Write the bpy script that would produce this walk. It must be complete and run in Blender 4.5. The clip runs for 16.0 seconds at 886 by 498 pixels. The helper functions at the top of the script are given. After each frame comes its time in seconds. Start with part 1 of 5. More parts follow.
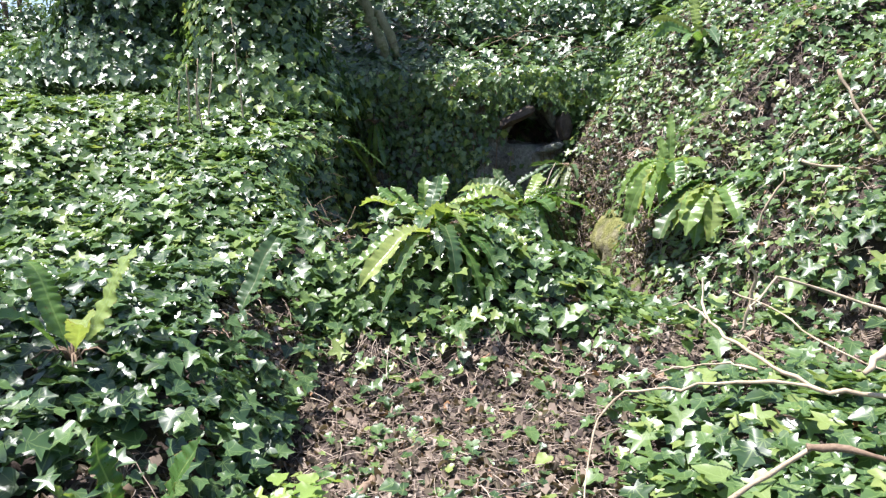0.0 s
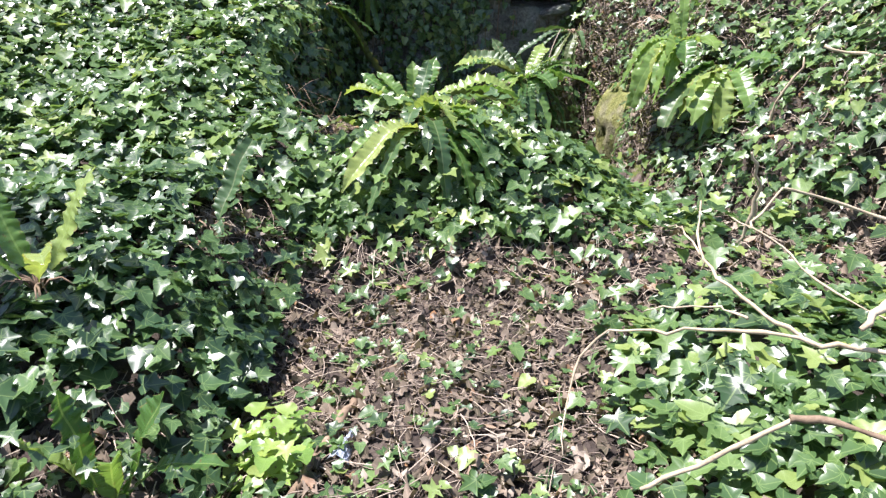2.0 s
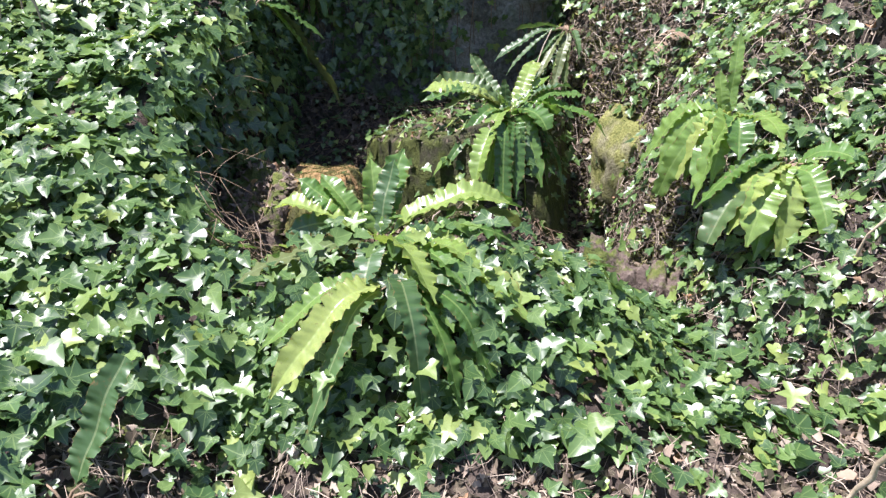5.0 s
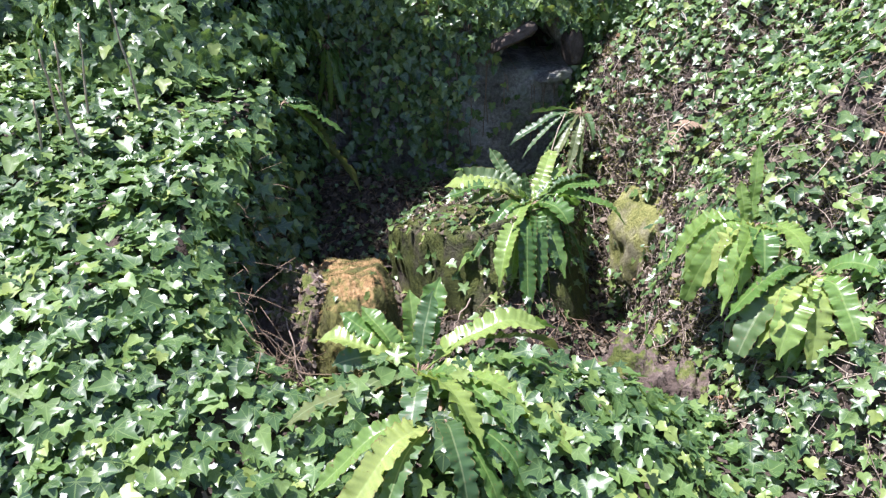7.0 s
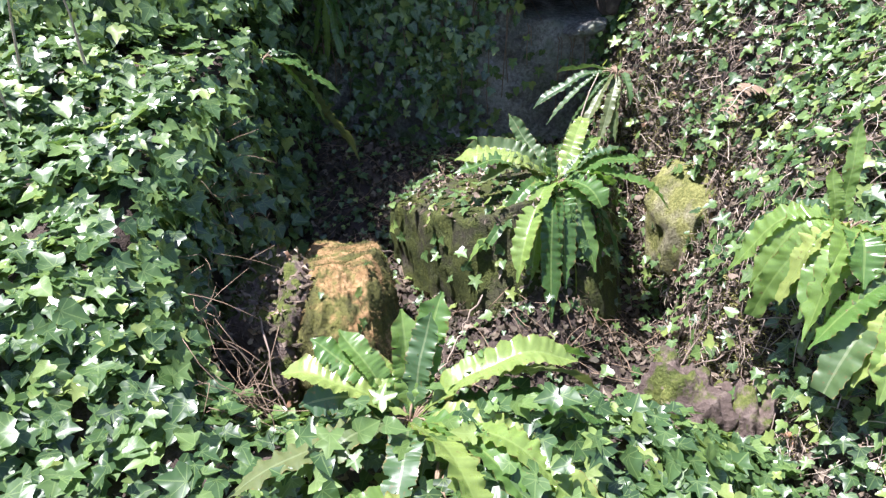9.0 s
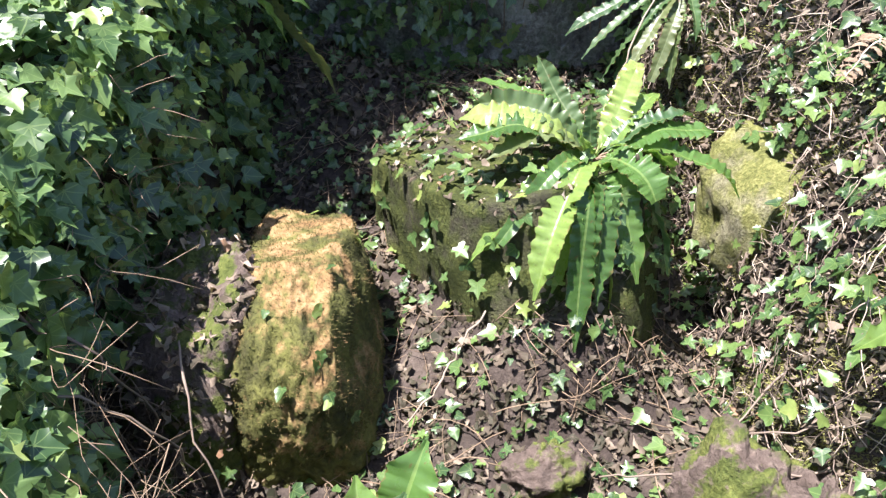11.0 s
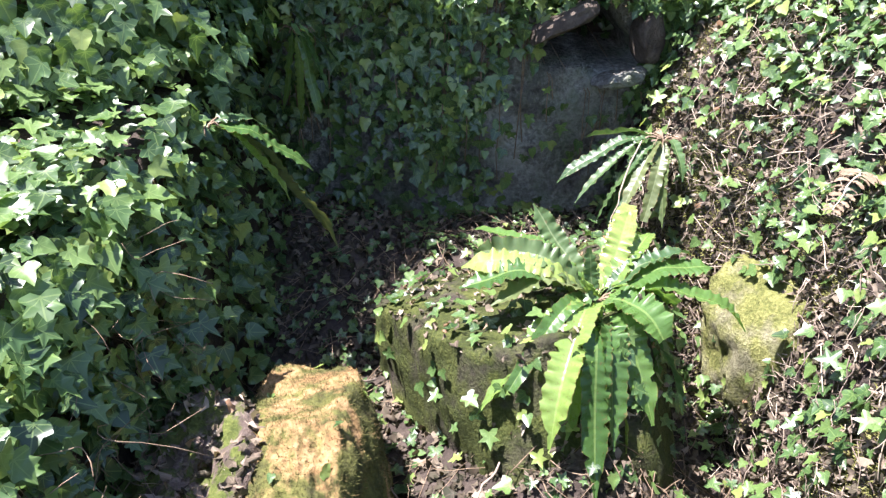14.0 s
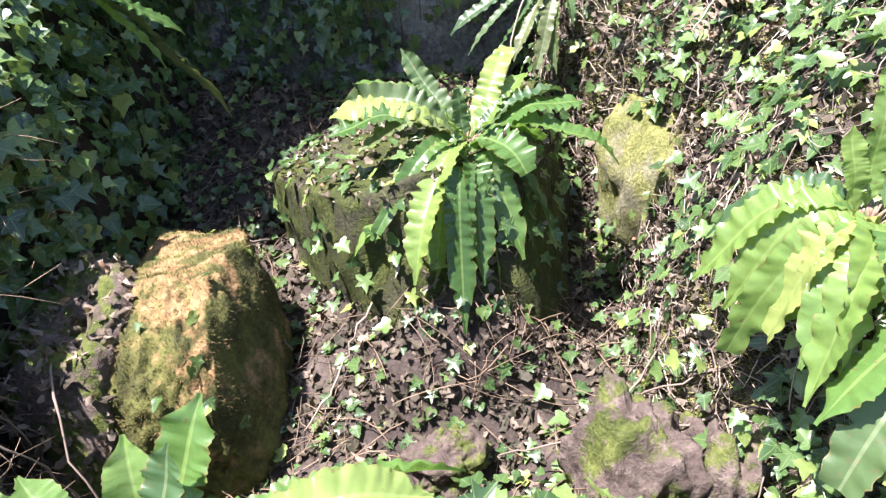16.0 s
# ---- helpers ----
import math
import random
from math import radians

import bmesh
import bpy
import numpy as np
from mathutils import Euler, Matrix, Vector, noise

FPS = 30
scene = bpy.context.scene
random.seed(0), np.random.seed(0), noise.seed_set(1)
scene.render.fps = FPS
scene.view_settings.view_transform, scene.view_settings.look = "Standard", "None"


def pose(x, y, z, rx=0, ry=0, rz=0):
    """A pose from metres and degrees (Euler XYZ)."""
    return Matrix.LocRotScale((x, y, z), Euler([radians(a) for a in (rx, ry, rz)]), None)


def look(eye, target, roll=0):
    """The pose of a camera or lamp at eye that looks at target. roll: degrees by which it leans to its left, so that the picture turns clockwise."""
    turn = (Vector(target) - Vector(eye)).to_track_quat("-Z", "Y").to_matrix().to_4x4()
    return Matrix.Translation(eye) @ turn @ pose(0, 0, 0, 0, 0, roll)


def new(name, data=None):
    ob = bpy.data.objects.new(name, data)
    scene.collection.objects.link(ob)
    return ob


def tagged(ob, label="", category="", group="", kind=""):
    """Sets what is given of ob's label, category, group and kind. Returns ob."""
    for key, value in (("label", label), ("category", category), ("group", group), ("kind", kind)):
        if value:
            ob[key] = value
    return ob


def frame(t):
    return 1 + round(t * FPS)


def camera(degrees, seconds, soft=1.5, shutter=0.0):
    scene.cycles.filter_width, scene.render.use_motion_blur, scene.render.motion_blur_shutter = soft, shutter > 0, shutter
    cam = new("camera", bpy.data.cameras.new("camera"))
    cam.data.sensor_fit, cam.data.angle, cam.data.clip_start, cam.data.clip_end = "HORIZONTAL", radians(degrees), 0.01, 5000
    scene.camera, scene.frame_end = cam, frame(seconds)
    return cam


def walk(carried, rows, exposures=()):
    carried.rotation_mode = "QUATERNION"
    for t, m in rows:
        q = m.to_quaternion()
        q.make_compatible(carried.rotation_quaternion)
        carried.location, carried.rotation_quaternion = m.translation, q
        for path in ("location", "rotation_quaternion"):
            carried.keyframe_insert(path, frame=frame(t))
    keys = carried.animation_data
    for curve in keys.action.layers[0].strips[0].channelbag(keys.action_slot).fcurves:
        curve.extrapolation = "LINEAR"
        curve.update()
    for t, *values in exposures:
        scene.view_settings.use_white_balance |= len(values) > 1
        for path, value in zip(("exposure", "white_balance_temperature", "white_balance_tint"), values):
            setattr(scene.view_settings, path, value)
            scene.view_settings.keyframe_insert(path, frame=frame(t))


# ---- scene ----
cam = camera(65.0, 16.0, soft=1.35)
PATH = [
    (0, (0.014, 0.021, 1.312), (0.005, 1.989, 0.957), 0.0),
    (0.5, (0.019, -0.033, 1.368), (0.067, 1.918, 0.931), -1.0),
    (1, (0.019, -0.064, 1.392), (0.052, 1.868, 0.875), -1.1),
    (1.5, (0.043, 0.006, 1.405), (0.044, 1.906, 0.781), -0.9),
    (2, (0.087, 0.198, 1.471), (0.059, 2.047, 0.709), -0.3),
    (2.5, (0.103, 0.344, 1.533), (0.014, 2.171, 0.724), 0.7),
    (3, (0.08, 0.579, 1.576), (-0.003, 2.372, 0.695), 1.5),
    (3.5, (0.002, 0.823, 1.718), (0.019, 2.577, 0.757), 1.8),
    (4, (-0.006, 0.996, 1.804), (0.066, 2.707, 0.772), 1.3),
    (4.5, (0.022, 1.234, 1.868), (0.13, 2.938, 0.826), 1.7),
    (4.7, (0.032, 1.302, 1.888), (0.132, 3.02, 0.869), 1.8),
    (6.8, (-0.076, 1.454, 2.243), (0.013, 3.218, 1.305), -0.2),
    (7, (-0.082, 1.46, 2.244), (0.004, 3.237, 1.332), -0.4),
    (7.5, (-0.098, 1.478, 2.225), (-0.015, 3.28, 1.361), -0.4),
    (8, (-0.082, 1.563, 2.175), (-0.001, 3.33, 1.242), -0.7),
    (8.5, (-0.042, 1.778, 2.144), (0.019, 3.518, 1.16), -0.9),
    (8.7, (-0.03, 1.871, 2.129), (0.019, 3.603, 1.129), -0.6),
    (10.8, (-0.014, 2.872, 2.018), (0.058, 4.415, 0.747), 3.1),
    (11, (-0.01, 2.913, 2.016), (0.05, 4.423, 0.706), 3.6),
    (11.5, (-0.014, 2.961, 1.984), (0.031, 4.402, 0.599), 3.7),
    (12, (-0.018, 2.975, 1.987), (0.025, 4.378, 0.562), 3.5),
    (12.5, (-0.023, 2.975, 2.02), (0.018, 4.464, 0.686), 3.1),
    (13, (-0.033, 2.973, 2.062), (0.006, 4.609, 0.912), 2.0),
    (13.5, (-0.035, 2.953, 2.071), (0.007, 4.722, 1.138), 1.1),
    (14, (-0.035, 2.925, 2.036), (0.025, 4.667, 1.056), 0.7),
    (14.5, (-0.039, 2.903, 1.994), (0.037, 4.581, 0.908), 0.8),
    (15, (0.016, 2.88, 1.954), (0.091, 4.516, 0.807), 0.1),
    (15.5, (0.157, 2.849, 1.929), (0.222, 4.455, 0.738), -1.7),
    (16, (0.369, 2.795, 1.883), (0.431, 4.383, 0.669), -3.1),
]
walk(cam, [(t, look(eye, target, roll)) for t, eye, target, roll in PATH],
     [(0.0, 0.98, 6150, 17), (4.5, 1.02, 6100, 18), (8.0, 1.16, 5850, 21), (11.0, 1.46, 6200, 17), (13.5, 1.65, 6150, 18), (16.0, 1.64, 6150, 21)])

# ---- light ----
SUN_AZ, SUN_EL = radians(-92), radians(70)      # azimuth from +y towards +x
world = bpy.data.worlds.new("world")
scene.world = world
world.use_nodes = True
wn = world.node_tree.nodes
sky = wn.new("ShaderNodeTexSky")
sky.sky_type, sky.sun_disc = "NISHITA", False
sky.sun_elevation, sky.sun_rotation = SUN_EL, SUN_AZ
world.node_tree.links.new(sky.outputs[0], wn["Background"].inputs[0])
wn["Background"].inputs[1].default_value = 0.115
sun_dir = Vector((math.sin(SUN_AZ) * math.cos(SUN_EL), math.cos(SUN_AZ) * math.cos(SUN_EL), math.sin(SUN_EL)))
sun = new("sun", bpy.data.lights.new("sun", "SUN"))
sun.data.energy, sun.data.angle, sun.data.color = 6.9, radians(0.6), (1.0, 0.96, 0.9)
sun.matrix_world = look(sun_dir * 30, (0, 0, 0))

# ---- materials ----


def nodes_of(name):
    m = bpy.data.materials.new(name)
    m.use_nodes = True
    return m, m.node_tree.nodes, m.node_tree.links, m.node_tree.nodes["Principled BSDF"]


def ramp(n, stops):
    r = n.new("ShaderNodeValToRGB")
    e = r.color_ramp.elements
    while len(e) < len(stops):
        e.new(0.5)
    for el, (p, c) in zip(e, stops):
        el.position, el.color = p, (*c, 1)
    return r


def noise_node(n, l, scale, detail=4.0, rough=0.6, coord="Object"):
    tc = n.new("ShaderNodeTexCoord")
    t = n.new("ShaderNodeTexNoise")
    t.inputs["Scale"].default_value, t.inputs["Detail"].default_value, t.inputs["Roughness"].default_value = scale, detail, rough
    l.new(tc.outputs[coord], t.inputs["Vector"])
    return t


def mth(n, l, op, a, b=None):
    k = n.new("ShaderNodeMath")
    k.operation = op
    for i, v in enumerate((a, b)):
        if v is None:
            continue
        if isinstance(v, (int, float)):
            k.inputs[i].default_value = v
        else:
            l.new(v, k.inputs[i])
    return k.outputs[0]


def mixc(n, l, fac, a, b, blend="MIX"):
    k = n.new("ShaderNodeMix")
    k.data_type, k.blend_type = "RGBA", blend
    for s, v in ((k.inputs[0], fac), (k.inputs[6], a), (k.inputs[7], b)):
        if isinstance(v, (int, float)):
            s.default_value = v
        elif isinstance(v, tuple):
            s.default_value = (*v, 1)
        else:
            l.new(v, s)
    return k.outputs[2]


def bump(n, l, bsdf, height, strength=0.5, dist=0.01):
    b = n.new("ShaderNodeBump")
    b.inputs["Strength"].default_value, b.inputs["Distance"].default_value = strength, dist
    l.new(height, b.inputs["Height"])
    l.new(b.outputs[0], bsdf.inputs["Normal"])


def random_value(n, l):
    """One random number for each leaf, whether it is an object or an island of a joined mesh."""
    g, o = n.new("ShaderNodeNewGeometry"), n.new("ShaderNodeObjectInfo")
    return mth(n, l, "FRACT", mth(n, l, "ADD", g.outputs["Random Per Island"], o.outputs["Random"]))


def leaf_material(name, stops, rough=0.38, transl=0.25, vein=(0.25, 0.34, 0.12), vein_amt=0.35, kind="ivy", spec=0.5):
    m, n, l, b = nodes_of(name)
    r = random_value(n, l)
    col = ramp(n, stops)
    l.new(r, col.inputs[0])
    mott = noise_node(n, l, 38, 3)
    c = mixc(n, l, mth(n, l, "MULTIPLY", mott.outputs[0], 0.55), col.outputs[0], (0.02, 0.045, 0.012))
    uv = n.new("ShaderNodeUVMap")
    uv.uv_map = "leaf"
    sep = n.new("ShaderNodeSeparateXYZ")
    l.new(uv.outputs[0], sep.inputs[0])
    ax = mth(n, l, "ABSOLUTE", sep.outputs[0])
    rib = mth(n, l, "LESS_THAN", ax, 0.022 if kind == "ivy" else 0.075)
    if kind == "ivy":
        d1 = mth(n, l, "ABSOLUTE", mth(n, l, "SUBTRACT", mth(n, l, "MULTIPLY", ax, 0.85), mth(n, l, "SUBTRACT", sep.outputs[1], 0.05)))
        d2 = mth(n, l, "ABSOLUTE", mth(n, l, "SUBTRACT", mth(n, l, "MULTIPLY", ax, 0.12), mth(n, l, "SUBTRACT", sep.outputs[1], 0.04)))
        side = mth(n, l, "MAXIMUM", mth(n, l, "LESS_THAN", d1, 0.02), mth(n, l, "LESS_THAN", d2, 0.018))
        rib = mth(n, l, "MAXIMUM", rib, side)
    else:
        w = mth(n, l, "SINE", mth(n, l, "MULTIPLY", mth(n, l, "SUBTRACT", sep.outputs[1], mth(n, l, "MULTIPLY", ax, 0.03)), 150.0))
        bump(n, l, b, w, 0.14, 0.002)
        spots = noise_node(n, l, 55, 3, 0.7)
        sr = ramp(n, [(0.62, (0, 0, 0)), (0.7, (1, 1, 1))])
        l.new(spots.outputs[0], sr.inputs[0])
        c = mixc(n, l, mth(n, l, "MULTIPLY", sr.outputs[0], 0.7), c, (0.16, 0.1, 0.04))
        broad = noise_node(n, l, 9, 3, 0.6)
        c = mixc(n, l, mth(n, l, "MULTIPLY", broad.outputs[0], 0.55), c, mixc(n, l, 1.0, c, (0.5, 0.62, 0.55), "MULTIPLY"))
        edge = mth(n, l, "MULTIPLY", mth(n, l, "GREATER_THAN", mth(n, l, "ADD", ax, mth(n, l, "MULTIPLY", spots.outputs[0], 0.5)), 1.22), 0.6)
        c = mixc(n, l, edge, c, (0.22, 0.15, 0.06))
        c = mixc(n, l, mth(n, l, "MULTIPLY", mth(n, l, "ADD", w, 1.0), 0.05), c, (0.05, 0.1, 0.03))
    c = mixc(n, l, mth(n, l, "MULTIPLY", rib, vein_amt), c, vein)
    l.new(c, b.inputs["Base Color"])
    rr = mth(n, l, "ADD", mth(n, l, "MULTIPLY", mott.outputs[0], 0.3), rough - 0.15)
    l.new(rr, b.inputs["Roughness"])
    b.inputs["Specular IOR Level"].default_value = spec
    t = n.new("ShaderNodeBsdfTranslucent")
    bright = mixc(n, l, 1.0, c, (1.6, 1.6, 0.9), "MULTIPLY")
    l.new(bright, t.inputs[0])
    mx = n.new("ShaderNodeMixShader")
    mx.inputs[0].default_value = transl
    l.new(b.outputs[0], mx.inputs[1])
    l.new(t.outputs[0], mx.inputs[2])
    l.new(mx.outputs[0], n["Material Output"].inputs[0])
    return m


IVY = leaf_material("ivy_leaf", [(0.0, (0.034, 0.072, 0.027)), (0.3, (0.064, 0.126, 0.04)), (0.6, (0.105, 0.185, 0.056)), (0.85, (0.17, 0.265, 0.075)), (0.97, (0.29, 0.36, 0.1))], rough=0.36, transl=0.3, spec=0.7)
# Deeper green leaf; the near bank's and slope's shade is partly in this colour.
IVY_DARK = leaf_material("ivy_leaf_dark", [(0.0, (0.027, 0.058, 0.025)), (0.5, (0.05, 0.104, 0.038)), (0.9, (0.095, 0.17, 0.052))], rough=0.35, transl=0.22, spec=0.7)
IVY_PALE = leaf_material("ivy_leaf_young", [(0.0, (0.16, 0.28, 0.06)), (0.5, (0.26, 0.4, 0.09)), (1.0, (0.38, 0.46, 0.12))], transl=0.35, vein_amt=0.2)
FERN = leaf_material("fern_frond", [(0.0, (0.075, 0.16, 0.042)), (0.4, (0.16, 0.285, 0.07)), (0.75, (0.29, 0.41, 0.1)), (1.0, (0.44, 0.5, 0.15))], rough=0.3, transl=0.36, vein=(0.3, 0.4, 0.13), vein_amt=0.35, kind="fern", spec=0.6)
FERN_OLD_SHADED = leaf_material("fern_frond_old_shaded", [(0.0, (0.05, 0.105, 0.045)), (0.6, (0.095, 0.165, 0.06)), (1.0, (0.19, 0.2, 0.085))], rough=0.42, transl=0.24, vein=(0.2, 0.24, 0.12), vein_amt=0.5, kind="fern")
DEAD = leaf_material("dead_leaf", [(0.0, (0.065, 0.047, 0.04)), (0.35, (0.15, 0.108, 0.085)), (0.7, (0.27, 0.2, 0.16)), (0.93, (0.44, 0.36, 0.3)), (1.0, (0.34, 0.17, 0.09))], rough=0.8, transl=0.12, vein=(0.3, 0.23, 0.17), vein_amt=0.3, spec=0.15)


# Darker dead leaf; the shade over the hollow floor is put into its colour.
DEAD_SHADED = leaf_material("dead_leaf_shaded", [(0.0, (0.03, 0.022, 0.018)), (0.4, (0.075, 0.052, 0.041)), (0.8, (0.14, 0.1, 0.08)), (1.0, (0.3, 0.23, 0.18))], rough=0.7, transl=0.08, vein=(0.14, 0.1, 0.08), vein_amt=0.3, spec=0.25)


def surface(name, stops, scale=9.0, fine=60.0, rough=0.9, b_str=0.8, b_dist=0.02, moss=None, moss_lo=0.45, moss_hi=0.6, moss_scale=5.0, up=0.0, spec=0.2):
    """Earth, stone, bark: colour at two scales, with moss in patches (on faces that look up, for up > 0)."""
    m, n, l, b = nodes_of(name)
    a, f = noise_node(n, l, scale, 6), noise_node(n, l, fine, 5, 0.7)
    r = ramp(n, stops)
    l.new(mth(n, l, "ADD", mth(n, l, "MULTIPLY", a.outputs[0], 0.6), mth(n, l, "MULTIPLY", f.outputs[0], 0.4)), r.inputs[0])
    c = r.outputs[0]
    if moss:
        k = noise_node(n, l, moss_scale, 5, 0.65)
        v = k.outputs[0]
        if up:
            g = n.new("ShaderNodeNewGeometry")
            s = n.new("ShaderNodeSeparateXYZ")
            l.new(g.outputs["Normal"], s.inputs[0])
            v = mth(n, l, "ADD", v, mth(n, l, "MULTIPLY", s.outputs[2], up))
        mr = ramp(n, [(moss_lo, (0, 0, 0)), (moss_hi, (1, 1, 1))])
        l.new(v, mr.inputs[0])
        mc = ramp(n, moss)
        l.new(mth(n, l, "ADD", mth(n, l, "MULTIPLY", a.outputs[0], 0.5), mth(n, l, "MULTIPLY", f.outputs[0], 0.5)), mc.inputs[0])
        c = mixc(n, l, mr.outputs[0], c, mc.outputs[0])
    l.new(c, b.inputs["Base Color"])
    b.inputs["Roughness"].default_value = rough
    b.inputs["Specular IOR Level"].default_value = spec
    h = mth(n, l, "ADD", mth(n, l, "MULTIPLY", a.outputs[0], 1.0), mth(n, l, "MULTIPLY", f.outputs[0], 0.6))
    bump(n, l, b, h, b_str, b_dist)
    return m


GREEN_MOSS = [(0.35, (0.035, 0.047, 0.013)), (0.5, (0.088, 0.108, 0.027)), (0.65, (0.17, 0.185, 0.05))]
EARTH = surface("earth", [(0.3, (0.02, 0.0155, 0.0135)), (0.5, (0.055, 0.042, 0.035)), (0.7, (0.125, 0.098, 0.08))], 7, 70, moss=GREEN_MOSS, moss_lo=0.6, moss_hi=0.7, moss_scale=2.2)
STONE = surface("stone_face", [(0.34, (0.05, 0.047, 0.042)), (0.47, (0.17, 0.163, 0.145)), (0.58, (0.4, 0.39, 0.355))], 6, 40, b_str=1.0, b_dist=0.05, moss=[(0.3, (0.03, 0.045, 0.02)), (0.7, (0.09, 0.12, 0.05))], moss_lo=0.5, moss_hi=0.68, moss_scale=3)
# Moss darker than GREEN_MOSS; the shade on the boulder's face is put into it.
BOULDER = surface("mossy_boulder", [(0.3, (0.03, 0.024, 0.02)), (0.5, (0.078, 0.063, 0.052)), (0.7, (0.16, 0.132, 0.11))], 9, 70, b_str=1.0, b_dist=0.03, moss=[(0.35, (0.022, 0.03, 0.009)), (0.5, (0.055, 0.068, 0.018)), (0.65, (0.115, 0.125, 0.034))], moss_lo=0.35, moss_hi=0.52, moss_scale=4.5, up=0.03)
PALE_BLOCK = surface("pale_mossy_stone", [(0.3, (0.1, 0.09, 0.055)), (0.5, (0.2, 0.185, 0.115)), (0.7, (0.36, 0.34, 0.22))], 9, 70, b_str=1.0, b_dist=0.03, moss=[(0.35, (0.07, 0.08, 0.022)), (0.5, (0.17, 0.175, 0.055)), (0.65, (0.33, 0.32, 0.12))], moss_lo=0.4, moss_hi=0.56, moss_scale=6, up=0.06)
ORANGE = surface("ochre_moss", [(0.3, (0.03, 0.025, 0.016)), (0.45, (0.065, 0.066, 0.022)), (0.6, (0.14, 0.14, 0.04))], 8, 50, b_str=0.9, b_dist=0.02,
                 moss=[(0.35, (0.13, 0.078, 0.034)), (0.5, (0.25, 0.155, 0.07)), (0.65, (0.4, 0.27, 0.14))], moss_lo=0.58, moss_hi=0.7, moss_scale=7, up=0.16)
BARK = surface("bark", [(0.3, (0.04, 0.03, 0.022)), (0.5, (0.12, 0.09, 0.065)), (0.7, (0.22, 0.18, 0.13))], 12, 90, moss=GREEN_MOSS, moss_lo=0.55, moss_hi=0.7, moss_scale=4)
MOSSY_BARK = surface("pale_mossy_bark", [(0.3, (0.14, 0.13, 0.07)), (0.5, (0.26, 0.25, 0.13)), (0.7, (0.4, 0.38, 0.24))], 14, 90, moss=GREEN_MOSS, moss_lo=0.48, moss_hi=0.62, moss_scale=6)
PALE_WOOD = surface("bare_wood", [(0.3, (0.2, 0.15, 0.1)), (0.5, (0.4, 0.32, 0.22)), (0.7, (0.58, 0.48, 0.36))], 14, 120, rough=0.75, b_str=0.4, b_dist=0.004)
TWIG = surface("brown_twig", [(0.3, (0.09, 0.06, 0.04)), (0.5, (0.19, 0.135, 0.09)), (0.7, (0.32, 0.24, 0.17))], 14, 120, rough=0.8, b_str=0.4, b_dist=0.004)


def straw_material():
    m, n, l, b = nodes_of("dry_stems")
    r = ramp(n, [(0.0, (0.1, 0.074, 0.058)), (0.5, (0.23, 0.175, 0.135)), (1.0, (0.46, 0.38, 0.29))])
    l.new(random_value(n, l), r.inputs[0])
    l.new(r.outputs[0], b.inputs["Base Color"])
    b.inputs["Roughness"].default_value = 0.75
    return m


STRAW = straw_material()

# ---- the lie of the land ----
rng = np.random.default_rng(7)
LAT = np.random.default_rng(3).random((256, 256))


def vnoise(x, y):
    x, y = np.asarray(x, float), np.asarray(y, float)
    xi, yi = np.floor(x).astype(int), np.floor(y).astype(int)
    fx, fy = x - xi, y - yi
    fx, fy = fx * fx * (3 - 2 * fx), fy * fy * (3 - 2 * fy)
    g = lambda a, b: LAT[a & 255, b & 255]
    return (g(xi, yi) * (1 - fx) + g(xi + 1, yi) * fx) * (1 - fy) + (g(xi, yi + 1) * (1 - fx) + g(xi + 1, yi + 1) * fx) * fy - 0.5


def sm(a, b, x):
    t = np.clip((np.asarray(x, float) - a) / (np.asarray(b, float) - a), 0, 1)
    return t * t * (3 - 2 * t)


def left_edge(y):
    return np.interp(y, [0, 1.5, 2.0, 2.9, 3.3, 3.6, 3.9, 4.4, 5.0, 6.4, 7.0], [-0.85, -0.64, -0.68, -0.62, -0.58, -0.76, -0.94, -0.95, -0.86, -0.88, -0.9])


def right_edge(y):
    return np.interp(y, [0, 2.4, 3.0, 3.5, 4.2, 4.65, 5.0, 5.35, 5.8, 6.5], [2.3, 1.75, 1.35, 1.14, 1.06, 1.16, 1.2, 1.16, 1.02, 1.0])


